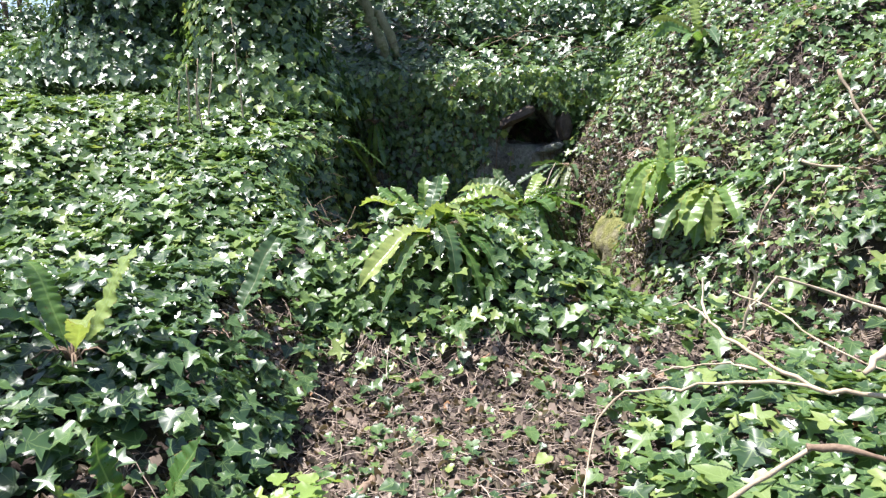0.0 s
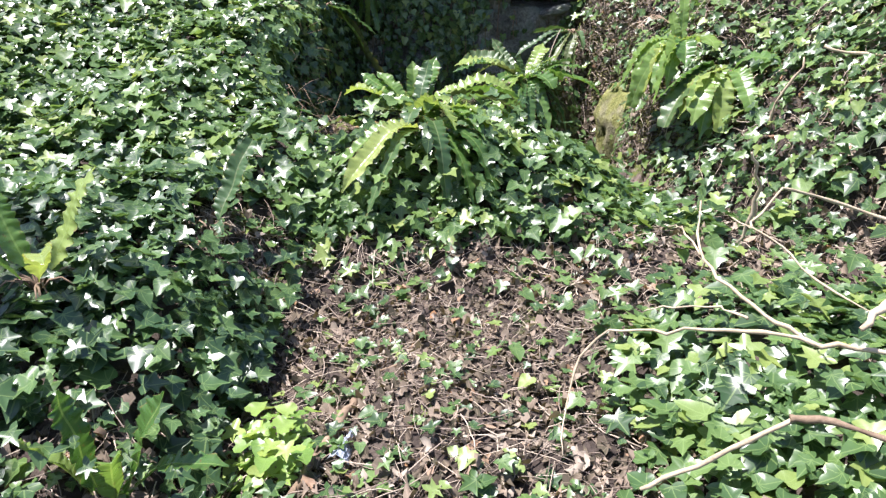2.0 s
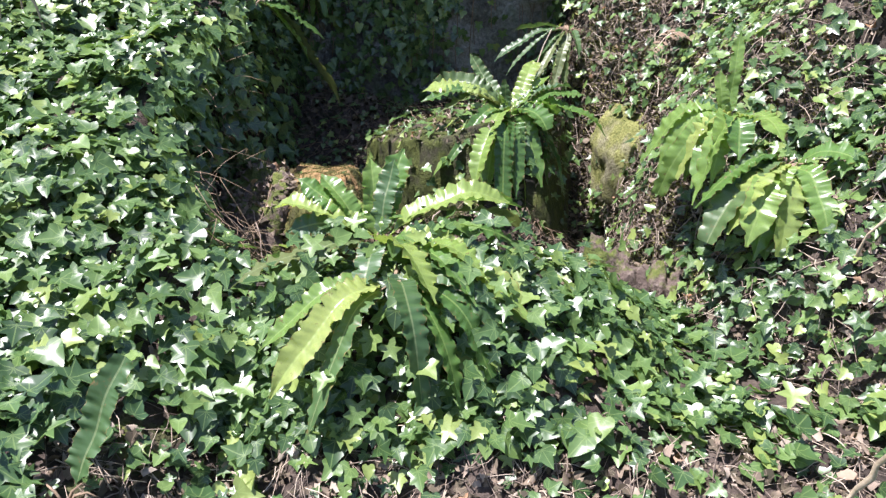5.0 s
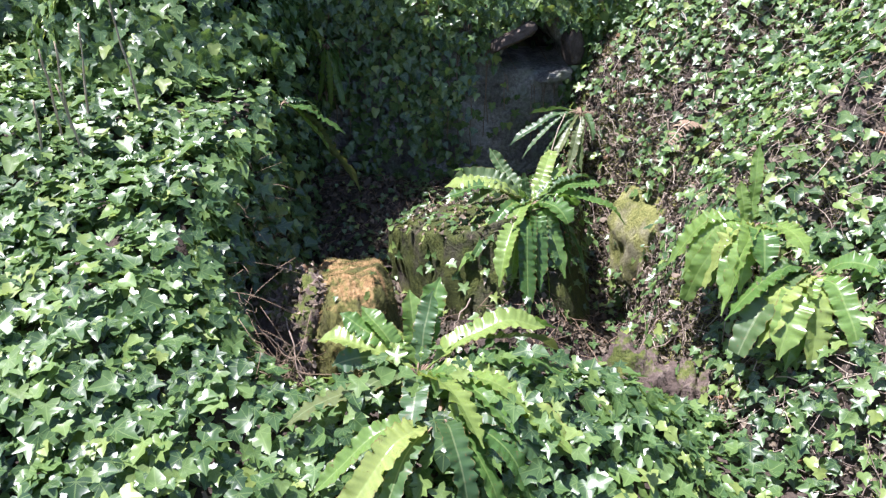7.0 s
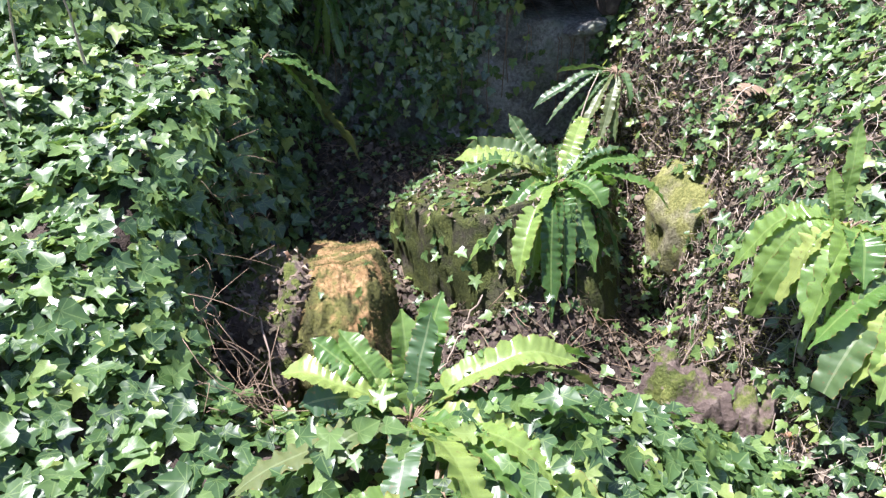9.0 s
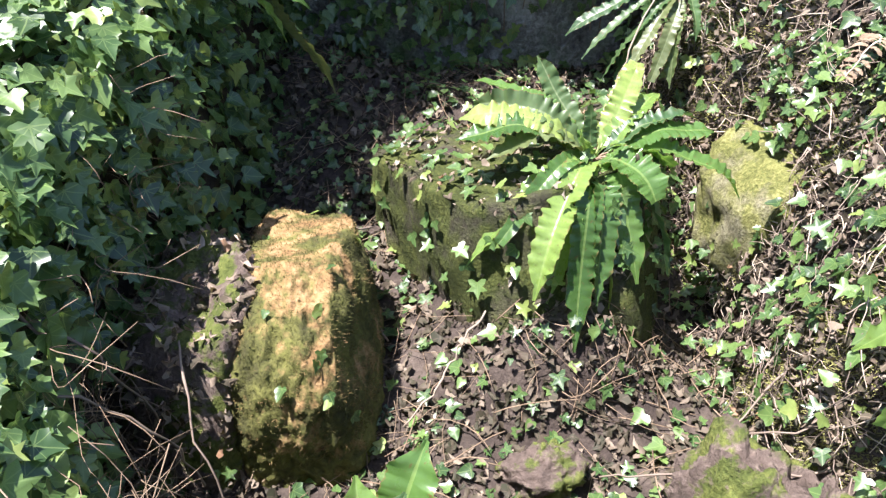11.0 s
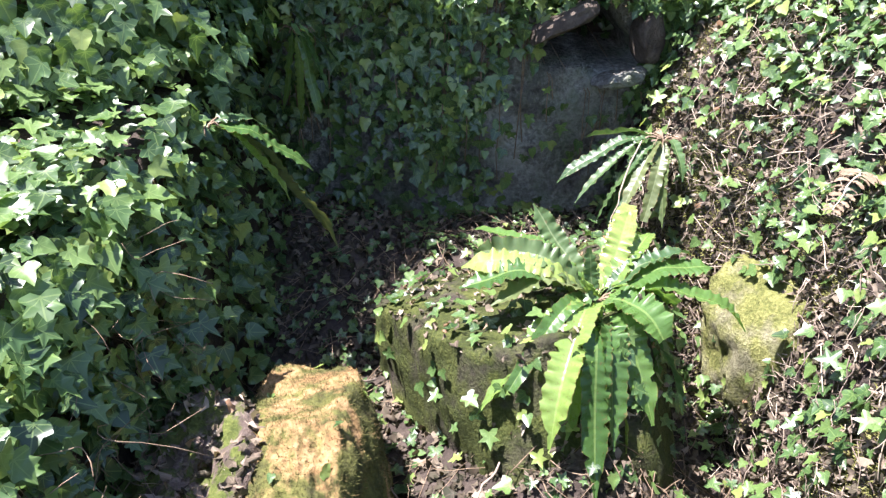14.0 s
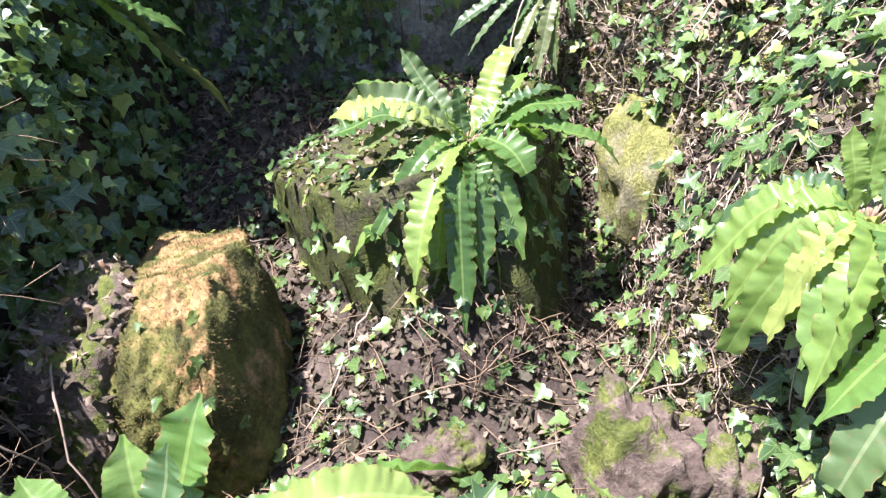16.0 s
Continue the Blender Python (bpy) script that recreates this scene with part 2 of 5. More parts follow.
def height(x, y):
    x, y = np.asarray(x, float), np.asarray(y, float)
    base = 0.28 + 0.1 * sm(2.3, 2.9, y) - 0.2 * (1 - sm(-0.2, 1.2, y)) + 0.14 * sm(0.2, 1.3, x) * (1 - sm(2.6, 3.2, y))
    ridge = 0.29 * np.exp(-((y - 3.28) / 0.36) ** 2) * sm(-1.2, -0.5, x) * (1 - sm(0.45, 1.0, x))
    pit = 0.0 + 0.33 * sm(4.9, 6.3, y) + 0.12 * sm(0.3, 1.0, x) * (1 - sm(4.0, 4.6, y))
    pit = pit + 0.46 * np.exp(-((x - 0.44) / 0.31) ** 2 - ((y - 4.82) / 0.42) ** 2)
    pit = pit + 0.36 * np.exp(-((x + 0.66) / 0.17) ** 2 - ((y - 4.4) / 0.36) ** 2)
    pit = pit + 0.13 * np.exp(-((x - 0.5) / 0.3) ** 2 - ((y - 4.46) / 0.2) ** 2)
    w = sm(3.5, 4.0, y)
    z = (base + ridge) * (1 - w) + pit * w
    hl = np.interp(y, [-2, 1.2, 1.6, 2.05, 2.9, 3.4, 3.7, 4.4, 5.3, 6.5, 9, 20, 60], [0.1, 0.34, 0.5, 0.54, 0.6, 0.78, 0.86, 1.1, 1.32, 1.5, 1.8, 2.3, 3]) + 0.1 * np.clip(-1 - x, 0, 3)
    e = left_edge(y)
    soft = np.interp(y, [1.5, 2.6, 3.3, 3.7], [0.1, 0.18, 0.18, 0.08])
    z = z + (1 - sm(e - soft, e + soft, x)) * np.maximum(hl - z, 0)
    d = np.maximum(x - right_edge(y), 0)
    up = (0.12 + 0.6 * sm(3.6, 4.3, y)) * (1 - np.exp(-d / 0.12)) + 1.15 * np.minimum(d, 1.0) + 0.45 * np.clip(d - 1.0, 0, 9)
    z = z + up * sm(1.2, 3.2, y)
    back = 1.7 + 0.42 * np.clip(y - 7.15, 0, 14) * sm(-4.5, -1.5, x)
    z = z + sm(7.12, 7.22, y) * np.maximum(back - z, 0) * sm(-3.2, -1.0, x)
    lump = 0.12 * vnoise(x * 1.7 + 9, y * 1.7) + 0.06 * vnoise(x * 4.1, y * 4.1 + 5) + 0.03 * vnoise(x * 11, y * 11)
    swell = 0.16 * vnoise(x * 1.15 + 2, y * 1.15 + 6) * (1 - sm(-1.3, -0.95, x)) * sm(1.8, 2.6, y)
    return z + lump + swell


def normal(x, y, e=0.03):
    gx = (height(x + e, y) - height(x - e, y)) / (2 * e)
    gy = (height(x, y + e) - height(x, y - e)) / (2 * e)
    k = 1 / np.sqrt(gx * gx + gy * gy + 1)
    return np.stack([-gx * k, -gy * k, k], 1)


def fast_mesh(name, verts, tris, mat, uv=None, smooth=False):
    me = bpy.data.meshes.new(name)
    verts, tris = np.asarray(verts, np.float32), np.asarray(tris, np.int32)
    k = tris.shape[1]
    me.vertices.add(len(verts))
    me.vertices.foreach_set("co", verts.ravel())
    me.loops.add(tris.size)
    me.loops.foreach_set("vertex_index", tris.ravel())
    me.polygons.add(len(tris))
    me.polygons.foreach_set("loop_start", np.arange(0, tris.size, k, dtype=np.int32))
    if uv is not None:
        layer = me.uv_layers.new(name="leaf")
        layer.data.foreach_set("uv", np.asarray(uv, np.float32)[tris.ravel()].ravel())
    me.update(calc_edges=True)
    if smooth:
        me.polygons.foreach_set("use_smooth", np.ones(len(tris), bool))
    me.materials.append(mat)
    return me


def empty(name, at, label, category, group=""):
    ob = new(name)
    ob.location = at
    ob.empty_display_size = 0.05
    return tagged(ob, label, category, group)


def child(name, me, parent, label="", kind=""):
    """A mesh given in world coordinates, as a part of parent, whose place is a pure shift."""
    ob = new(name, me)
    ob.parent = parent
    o = parent
    shift = Vector((0, 0, 0))
    while o is not None:
        shift += o.location
        o = o.parent
    ob.location = -shift
    return tagged(ob, label, kind=kind)


def spread(lo, hi, fine, grow=1.25, far=80.0):
    mid = np.arange(lo, hi + 1e-6, fine)
    out, s, v = [], fine, hi
    while v < far:
        s *= grow
        v += s
        out.append(v)
    left, s, v = [], fine, lo
    while v > -far:
        s *= grow
        v -= s
        left.append(v)
    return np.array(left[::-1] + list(mid) + out)


def grid_faces(nx, ny):
    i, j = np.meshgrid(np.arange(nx - 1), np.arange(ny - 1), indexing="ij")
    a = (i * ny + j).ravel()
    return np.stack([a, a + ny, a + ny + 1, a + 1], 1)


gx, gy = spread(-3.0, 3.0, 0.03), spread(1.0, 7.2, 0.03)
X, Y = np.meshgrid(gx, gy, indexing="ij")
ground = new("ground", fast_mesh("ground", np.stack([X.ravel(), Y.ravel(), height(X.ravel(), Y.ravel())], 1), grid_faces(len(gx), len(gy)), EARTH, smooth=True))
tagged(ground, "dark brown woodland earth on a banked hollow", "ground", kind="structure")

# ---- the stone face at the back of the hollow, with its opening ----
HOLE = (0.82, 1.26)


def wall_y(x, z):
    y = 6.44 + 0.1 * vnoise(x * 2 + 3, z * 2 + 7) + 0.045 * vnoise(x * 6, z * 6) + 0.02 * vnoise(x * 17, z * 17) - 0.1 * sm(1.35, 1.8, z)
    y = y - 0.12 * sm(0.5, -0.2, z - 0.1)
    u, v = (x - HOLE[0] + 0.12 * (z - HOLE[1])) / 0.25, (z - HOLE[1]) / 0.2
    r = np.maximum(-v * 1.5, np.abs(u) + 0.55 * np.clip(v + 0.2, 0, 9)) + 0.2 * vnoise(x * 7, z * 7 + 2)
    y = y + 1.1 * (1 - sm(0.86, 1.0, r))
    u2, v2 = (x + 0.92) / 0.13, (z - 1.16) / 0.2
    return y + 0.25 * (1 - sm(0.6, 1.1, np.sqrt(u2 * u2 + v2 * v2)))


LEDGE = 1.62


def ledge_z(x, y):
    return LEDGE + 0.12 * (y - 6.4) + 0.12 * vnoise(x * 3, y * 3) + 0.28 * vnoise(x * 1.3 + 8, y + 4)


wx, ws = np.arange(-1.45, 1.7, 0.02), np.arange(0.0, 2.6, 0.02)
X, S = (a.ravel() for a in np.meshgrid(wx, ws, indexing="ij"))
bend = np.clip(S - LEDGE, 0, 9)
WY = wall_y(X, np.minimum(S, LEDGE)) + bend
WZ = np.where(S > LEDGE, LEDGE + 0.12 * bend + sm(0, 0.25, bend) * (ledge_z(X, WY) - LEDGE - 0.12 * (WY - 6.4)), S)
face = new("rock_face", fast_mesh("rock_face", np.stack([X, WY, WZ], 1), grid_faces(len(wx), len(ws)), STONE, smooth=True))
tagged(face, "damp grey rock face with a dark arched hole", "rock face", kind="structure")

# ---- leaves ----


def ivy_template(v):
    lobes = [
        [(0.0, 0.0), (0.2, -0.13), (0.46, -0.06), (0.5, 0.08), (0.33, 0.24), (0.5, 0.5), (0.24, 0.56), (0.0, 1.0)],
        [(0.0, 0.0), (0.22, -0.1), (0.44, 0.02), (0.52, 0.16), (0.56, 0.36), (0.3, 0.46), (0.2, 0.66), (0.0, 1.0)],
        [(0.0, 0.0), (0.2, -0.12), (0.4, -0.04), (0.46, 0.14), (0.42, 0.32), (0.34, 0.5), (0.2, 0.72), (0.0, 0.98)],
        [(0.0, 0.02), (0.24, -0.16), (0.52, -0.14), (0.42, 0.12), (0.3, 0.26), (0.62, 0.52), (0.18, 0.54), (0.0, 1.0)],
    ][v]
    out = lobes + [(-x, y) for x, y in lobes[-2:0:-1]]
    pts = [(0.0, 0.33)] + out
    p = np.array([(x, y, 0.22 * abs(x) - 0.2 * y * y - 0.14 * x * x + (0.05 if i % 3 else -0.03)) for i, (x, y) in enumerate(pts)])
    p[0, 2] -= 0.03
    n = len(out)
    t = np.array([(0, i + 1, (i + 1) % n + 1) for i in range(n)])
    return p, t, p[:, :2].copy()


def dead_template(v):
    r = np.random.default_rng(40 + v)
    n = 9
    a = np.linspace(0, 2 * math.pi, n, endpoint=False)
    rad = 0.42 * (1 + 0.35 * r.standard_normal(n)).clip(0.5, 1.6)
    pts = np.stack([0.75 * rad * np.cos(a), 0.5 + rad * np.sin(a), 0.28 * r.standard_normal(n)], 1)
    pts = np.vstack([[(0, 0.5, 0.0)], pts])
    t = np.array([(0, i + 1, (i + 1) % n + 1) for i in range(n)])
    return pts, t, pts[:, :2] - [0, 0.2]


IVY_T = [ivy_template(v) for v in range(4)]
DEAD_T = [dead_template(v) for v in range(4)]


def bases(nrm, tip):
    n = nrm / np.linalg.norm(nrm, axis=1, keepdims=True)
    t = tip - n * np.sum(n * tip, axis=1, keepdims=True)
    t /= np.linalg.norm(t, axis=1, keepdims=True) + 1e-9
    s = np.cross(t, n)
    return np.stack([s, t, n], 2)          # columns: side, tip, normal


def leaf_cloud(name, pos, frame3, size, which, templates, mat):
    V, T, U, off = [], [], [], 0
    for k, (p, t, uv) in enumerate(templates):
        sel = which == k
        m = int(sel.sum())
        if not m:
            continue
        v = np.einsum("nij,kj->nki", frame3[sel] * size[sel, None, None], p) + pos[sel, None, :]
        V.append(v.reshape(-1, 3))
        T.append((t[None] + (np.arange(m) * len(p))[:, None, None] + off).reshape(-1, 3))
        U.append(np.tile(uv, (m, 1)))
        off += m * len(p)
    return fast_mesh(name, np.vstack(V), np.vstack(T), mat, np.vstack(U))


LEAF_MESH = {}


def leaf_objects(name, pos, frame3, size, which, templates, mat, parent):
    for i in range(len(pos)):
        key = (name, mat.name, int(which[i]))
        if key not in LEAF_MESH:
            p, t, uv = templates[int(which[i])]
            LEAF_MESH[key] = fast_mesh(name, p, t, mat, uv)
        ob = new(name, LEAF_MESH[key])
        ob.parent = parent
        m = Matrix([list(frame3[i][r] * size[i]) + [0] for r in range(3)] + [[0, 0, 0, 1]])
        m.translation = Vector(pos[i]) - parent.location
        ob.matrix_basis = m


def foliage(thing, part_name, pos, nrm, tip, size, templates, mat, near=None, single=0):
    """The leaves of one plant: those nearest to the path's stretch `near` as objects, the rest joined."""
    which = rng.integers(0, len(templates), len(pos))
    f3 = bases(nrm, tip)
    if single:
        d = np.linalg.norm(pos - np.array(near), axis=1)
        order = np.argsort(d)
        a, b = order[:single], order[single:]
        leaf_objects("leaf" if part_name == "foliage" else "dead_leaf", pos[a], f3[a], size[a], which[a], templates, mat, thing)
    else:
        b = np.arange(len(pos))
    if len(b):
        child(part_name, leaf_cloud(part_name, pos[b], f3[b], size[b], which[b], templates, mat), thing, kind="stuff")


def rand_dirs(n):
    v = rng.standard_normal((n, 3))
    return v / np.linalg.norm(v, axis=1, keepdims=True)


def on_ground(x0, x1, y0, y1, per_m2, keep, lift=(0.01, 0.1)):
    """Places on the ground, spread evenly over its slope, thinned by keep(x, y)."""
    cap = 6.0
    n = int((x1 - x0) * (y1 - y0) * per_m2 * cap)
    x, y = rng.uniform(x0, x1, n), rng.uniform(y0, y1, n)
    nr = normal(x, y)
    ok = rng.random(n) < np.minimum(1 / nr[:, 2], cap) / cap * keep(x, y)
    x, y, nr = x[ok], y[ok], nr[ok]
    p = np.stack([x, y, height(x, y)], 1) + nr * rng.uniform(*lift, len(x))[:, None]
    return p, nr


def leaf_pose(nr, up=0.55, jit=0.5):
    n = len(nr)
    face = nr * 0.7 + np.array([0, 0, up]) + rand_dirs(n) * jit
    face[:, 1] -= 0.12
    tip = rand_dirs(n) * 0.9 + nr * [0.6, 0.6, 0] + [0, -0.1, -0.75]
    return face, tip


def bare(x, y):
    """How bare the trodden earth in front of the mound is, 0 to 1."""
    path = (1 - sm(0.45, 0.8, np.abs(x - 0.02 + 0.15 * vnoise(y * 2, x * 0 + 3)))) * sm(0.9, 1.3, y) * (1 - sm(2.7, 2.9, y))
    side = sm(0.3, 0.5, x) * (1 - sm(1.6, 1.9, x)) * sm(2.15, 2.35, y + 0.2 * vnoise(x * 3, y * 3)) * (1 - sm(2.72, 2.95, y)) * 0.94
    side2 = (1 - sm(0.16, 0.3, np.abs(x + 0.62 + 0.15 * vnoise(x * 4, y * 4)))) * (1 - sm(0.16, 0.3, np.abs(y - 2.6))) * 0.88
    nook = 1 - sm(0.12, 0.24, np.hypot(x + 0.42, y - 1.38))
    fern_spot = 0.75 * (1 - sm(0.12, 0.28, np.hypot(x + 0.74, y - 1.4)))
    return np.maximum(np.maximum(np.maximum(path, side), np.maximum(side2, nook)), fern_spot)


def in_pit(x, y):
    return sm(left_edge(y) + 0.02, left_edge(y) + 0.16, x) * (1 - sm(right_edge(y) - 0.1, right_edge(y) + 0.08, x)) * sm(3.6, 3.85, y) * (1 - sm(6.35, 6.45, y))


# ---- tubes: stems, branches, roots ----


def tube_arrays(paths, sides=4):
    """paths: lists of (point, radius). Joined tapered tubes with closed ends."""
    V, T, off = [], [], 0
    for path in paths:
        pts = np.array([p for p, _ in path], float)
        rad = np.array([r for _, r in path], float)
        d = np.gradient(pts, axis=0)
        d /= np.linalg.norm(d, axis=1, keepdims=True) + 1e-9
        ref = np.array([0.13, 0.21, 0.97]) if abs(d[0, 2]) < 0.9 else np.array([0.97, 0.1, 0.2])
        u = np.cross(d, ref)
        u /= np.linalg.norm(u, axis=1, keepdims=True) + 1e-9
        w = np.cross(d, u)
        a = np.linspace(0, 2 * math.pi, sides, endpoint=False)
        ring = pts[:, None] + rad[:, None, None] * (np.cos(a)[None, :, None] * u[:, None] + np.sin(a)[None, :, None] * w[:, None])
        n = len(pts)
        V.append(ring.reshape(-1, 3))
        V.append(pts[[0, -1]])
        for i in range(n - 1):
            for j in range(sides):
                p, q = off + i * sides + j, off + i * sides + (j + 1) % sides
                T += [(p, q, q + sides), (p, q + sides, p + sides)]
        c0, c1 = off + n * sides, off + n * sides + 1
        for j in range(sides):
            T += [(c0, off + (j + 1) % sides, off + j), (c1, off + (n - 1) * sides + j, off + (n - 1) * sides + (j + 1) % sides)]
        off += n * sides + 2
    return np.vstack(V), np.array(T)


def tubes(name, paths, mat, sides=5, smooth=True):
    v, t = tube_arrays(paths, sides)
    return fast_mesh(name, v, t, mat, smooth=smooth)


def bent(points, r0, r1, steps=5, wob=0.01, seed=0):
    """A smooth, slightly crooked path through the points, tapering from r0 to r1."""
    r = np.random.default_rng(seed)
    p = np.array(points, float)
    out = []
    m = len(p)
    for i in range(m - 1):
        a, b = p[max(i - 1, 0)], p[i]
        c, d = p[i + 1], p[min(i + 2, m - 1)]
        for k in range(steps):
            t = k / steps
            q = 0.5 * ((2 * b) + (c - a) * t + (2 * a - 5 * b + 4 * c - d) * t * t + (3 * b - a - 3 * c + d) * t ** 3)
            out.append(q + (r.standard_normal(3) * wob if (i or k) else 0))
    out.append(p[-1])
    n = len(out)
    return [(q, (r0 + (r1 - r0) * i / (n - 1)) * (1 + 0.18 * r.standard_normal())) for i, q in enumerate(out)]


def at(x, y, up=0.0):
    return (x, y, float(height(x, y)) + up)


# ---- ivy ----
def ivy_patch(label, box, per_m2, keep, size, mat=IVY, near=None, single=0, lift=(0.01, 0.1), up=0.55, jit=0.5, at_=(0, 0, 0)):
    pos, nr = on_ground(*box, per_m2, keep, lift)
    face, tip = leaf_pose(nr, up, jit)
    thing = empty("ivy", at_, label, "ivy", "ivy plants on the banks")
    s = rng.uniform(size[0], size[1], len(pos)) * rng.choice([0.75, 1.0, 1.15], len(pos))
    foliage(thing, "foliage", pos, face, tip, s, IVY_T, mat, near, single)
    return thing


CLUMP = lambda x, y, s=3.0: 0.45 + 1.1 * np.clip(vnoise(x * s + 40, y * s + 11) + 0.45, 0, 1)
left_only = lambda x, y: 1 - sm(left_edge(y) - 0.05, left_edge(y) + 0.1, x)
right_only = lambda x, y: sm(right_edge(y) - 0.12, right_edge(y) + 0.02, x)

ivy_patch("dense glossy green ivy over the near bank beside the path", (-2.6, -0.35, 1.0, 2.75), 1350,
          lambda x, y: (1 - bare(x, y)) * CLUMP(x, y), (0.045, 0.076), IVY_DARK, (-0.7, 1.9, 0.6), 280, (0.01, 0.16), 0.6, 0.6, at(-1.2, 2.0))
ivy_patch("thick green ivy covering the rounded bank of the hollow", (-3.2, -0.3, 2.75, 7.2), 1450,
          lambda x, y: left_only(x, y) * (1 - bare(x, y)) * CLUMP(x, y) * (1 - 0.75 * sm(-0.06, 0.03, x - left_edge(y)) * sm(3.5, 3.7, y) * (1 - sm(4.4, 4.7, y))), (0.05, 0.08), IVY, (-0.8, 3.4, 0.9), 290, (0.0, 0.13), 0.5, 0.5, at(-1.4, 4.0))
ivy_patch("bright green ivy creeping over earth among fallen branches", (0.15, 3.0, 1.0, 2.85), 1250,
          lambda x, y: (1 - bare(x, y)) * CLUMP(x, y), (0.048, 0.08), IVY, (0.7, 1.7, 0.6), 280, (0.02, 0.14), 0.7, 0.5, at(1.2, 1.9))
ivy_patch("green ivy on the mound below the ferns", (-0.75, 1.15, 2.62, 3.72), 1500,
          lambda x, y: (1 - left_only(x, y)) * (1 - bare(x, y)) * CLUMP(x, y) * (1 - right_only(x, y)) * (1 - sm(3.5, 3.7, y)), (0.048, 0.076), IVY, (0.2, 2.9, 0.7), 280, (0.0, 0.09), 0.45, 0.55, at(0.2, 3.1))
ivy_patch("small-leaved sunlit ivy on the steep earth bank", (0.95, 3.2, 2.85, 7.2), 900,
          lambda x, y: right_only(x, y) * np.clip(CLUMP(x, y, 5) * 1.5 - 0.35, 0, 2) * (0.22 + 0.78 * sm(0.1, 0.6, x - right_edge(y) + 0.25 * (1 - sm(3.6, 4.2, y)))), (0.034, 0.06), IVY, (1.3, 3.9, 1.0), 280, (0.0, 0.09), 0.5, 0.5, at(1.5, 4.2))
ivy_patch("sparse ivy trailing over dark earth in the hollow", (-0.9, 1.2, 3.6, 6.5), 250,
          lambda x, y: in_pit(x, y) * CLUMP(x, y, 2), (0.03, 0.055), IVY, (0.5, 4.2, 0.1), 160, (0.0, 0.06), 0.7, 0.5, at(0.2, 5.0))
ivy_patch("sparse young ivy leaves on trodden earth", (-0.85, 1.6, 1.0, 2.95), 310,
          lambda x, y: bare(x, y) * CLUMP(x, y, 4), (0.03, 0.055), IVY, (0.1, 1.9, 0.3), 120, (0.005, 0.05), 0.9, 0.45, at(0.1, 2.0))
ivy_patch("ivy and scrub on the wooded slope behind the hollow", (-7.5, 7.5, 7.0, 15.0), 380,
          lambda x, y: CLUMP(x, y, 1.2) * 1.0, (0.07, 0.12), IVY_DARK, (0.5, 7.3, 2.0), 120, (0.0, 0.3), 0.5, 0.6, at(0, 10.0))
ivy_patch("ivy on the outlying slopes beside the hollow", (-7.5, -3.0, 2.0, 6.9), 260,
          lambda x, y: CLUMP(x, y, 1.5), (0.06, 0.1), IVY, (-3.0, 4.5, 1.2), 120, (0.0, 0.2), 0.5, 0.5, at(-4.5, 4.5))
ivy_patch("ivy high on the sunlit slope above the bank", (3.0, 7.0, 2.0, 6.9), 260,
          lambda x, y: CLUMP(x, y, 1.5), (0.06, 0.09), IVY, (3.0, 4.0, 2.2), 120, (0.0, 0.2), 0.5, 0.5, at(4.5, 4.5))

ivy_patch("scattered ivy over the woodland floor behind the path", (-6.0, 6.0, -4.0, 2.2), 330,
          lambda x, y: np.clip(CLUMP(x, y, 0.9) * 1.6 - 0.55, 0, 1) * np.maximum(1 - sm(0.8, 1.3, y), sm(2.3, 2.8, np.abs(x))) * sm(-4.0, -2.0, y + 1.2 * vnoise(x, y)) * (1 - sm(4.0, 6.0, np.abs(x) + vnoise(x, y))) * (0.25 + 0.75 * sm(0.5, 0.9, np.abs(x))), (0.05, 0.085), IVY, None, 0, (0.01, 0.12), 0.6, 0.5, at(0, -1.0))

# dark ivy on the ledge above the rock face
n = 3600
x, y = rng.uniform(-1.5, 1.9, n), 6.32 + 1.6 * rng.random(n) ** 1.5
pos = np.stack([x, y, np.where(y < 7.15, ledge_z(x, y), height(x, y)) + rng.uniform(0.0, 0.16, n) - 0.25 * (1 - sm(6.3, 6.45, y))], 1)
ledge = empty("ivy", (0.2, 6.9, LEDGE), "dark ivy covering the ledge above the rock face", "ivy", "ivy plants on the banks")
face_, tip_ = leaf_pose(np.tile([0.0, -0.45, 0.9], (n, 1)), 0.5, 0.5)
foliage(ledge, "foliage", pos, face_, tip_, rng.uniform(0.05, 0.08, n), IVY_T, IVY, (0.0, 6.3, 1.7), 120)

# a curtain of ivy over the rock face
n = 6000
x, z = rng.uniform(-1.35, 1.55, n), rng.uniform(0.2, 1.75, n)
hole = np.hypot((x - HOLE[0]) / 0.27, (z - HOLE[1] + 0.05) / 0.26)
left_hole = np.hypot((x + 0.92) / 0.16, (z - 1.12) / 0.26)
low = 0.82 + 0.3 * sm(-0.2, 0.8, x) + 0.4 * vnoise(x * 4.5, x * 0)
keep = np.where(z > low, 0.9, 0.34 * (1 - 0.5 * sm(0.1, 0.5, x))) * (hole > 1.0) * (1 - 0.65 * sm(0.3, 0.6, x) * (z < 1.12)) * (0.25 + 0.75 * (left_hole > 1))
ok = rng.random(n) < keep * (0.4 + 1.2 * np.clip(vnoise(x * 5 + 2, z * 5) + 0.5, 0, 1))
x, z = x[ok], z[ok]
pos = np.stack([x, wall_y(x, z) - rng.uniform(0.01, 0.12, len(x)) - 0.08 * sm(1.2, 1.7, z), z], 1)
nr = np.tile([0.0, -1.0, 0.25], (len(x), 1))
curtain = empty("ivy_curtain", (0, 6.4, 1.2), "dark ivy hanging in a curtain over the rock face", "ivy", "ivy plants on the banks")
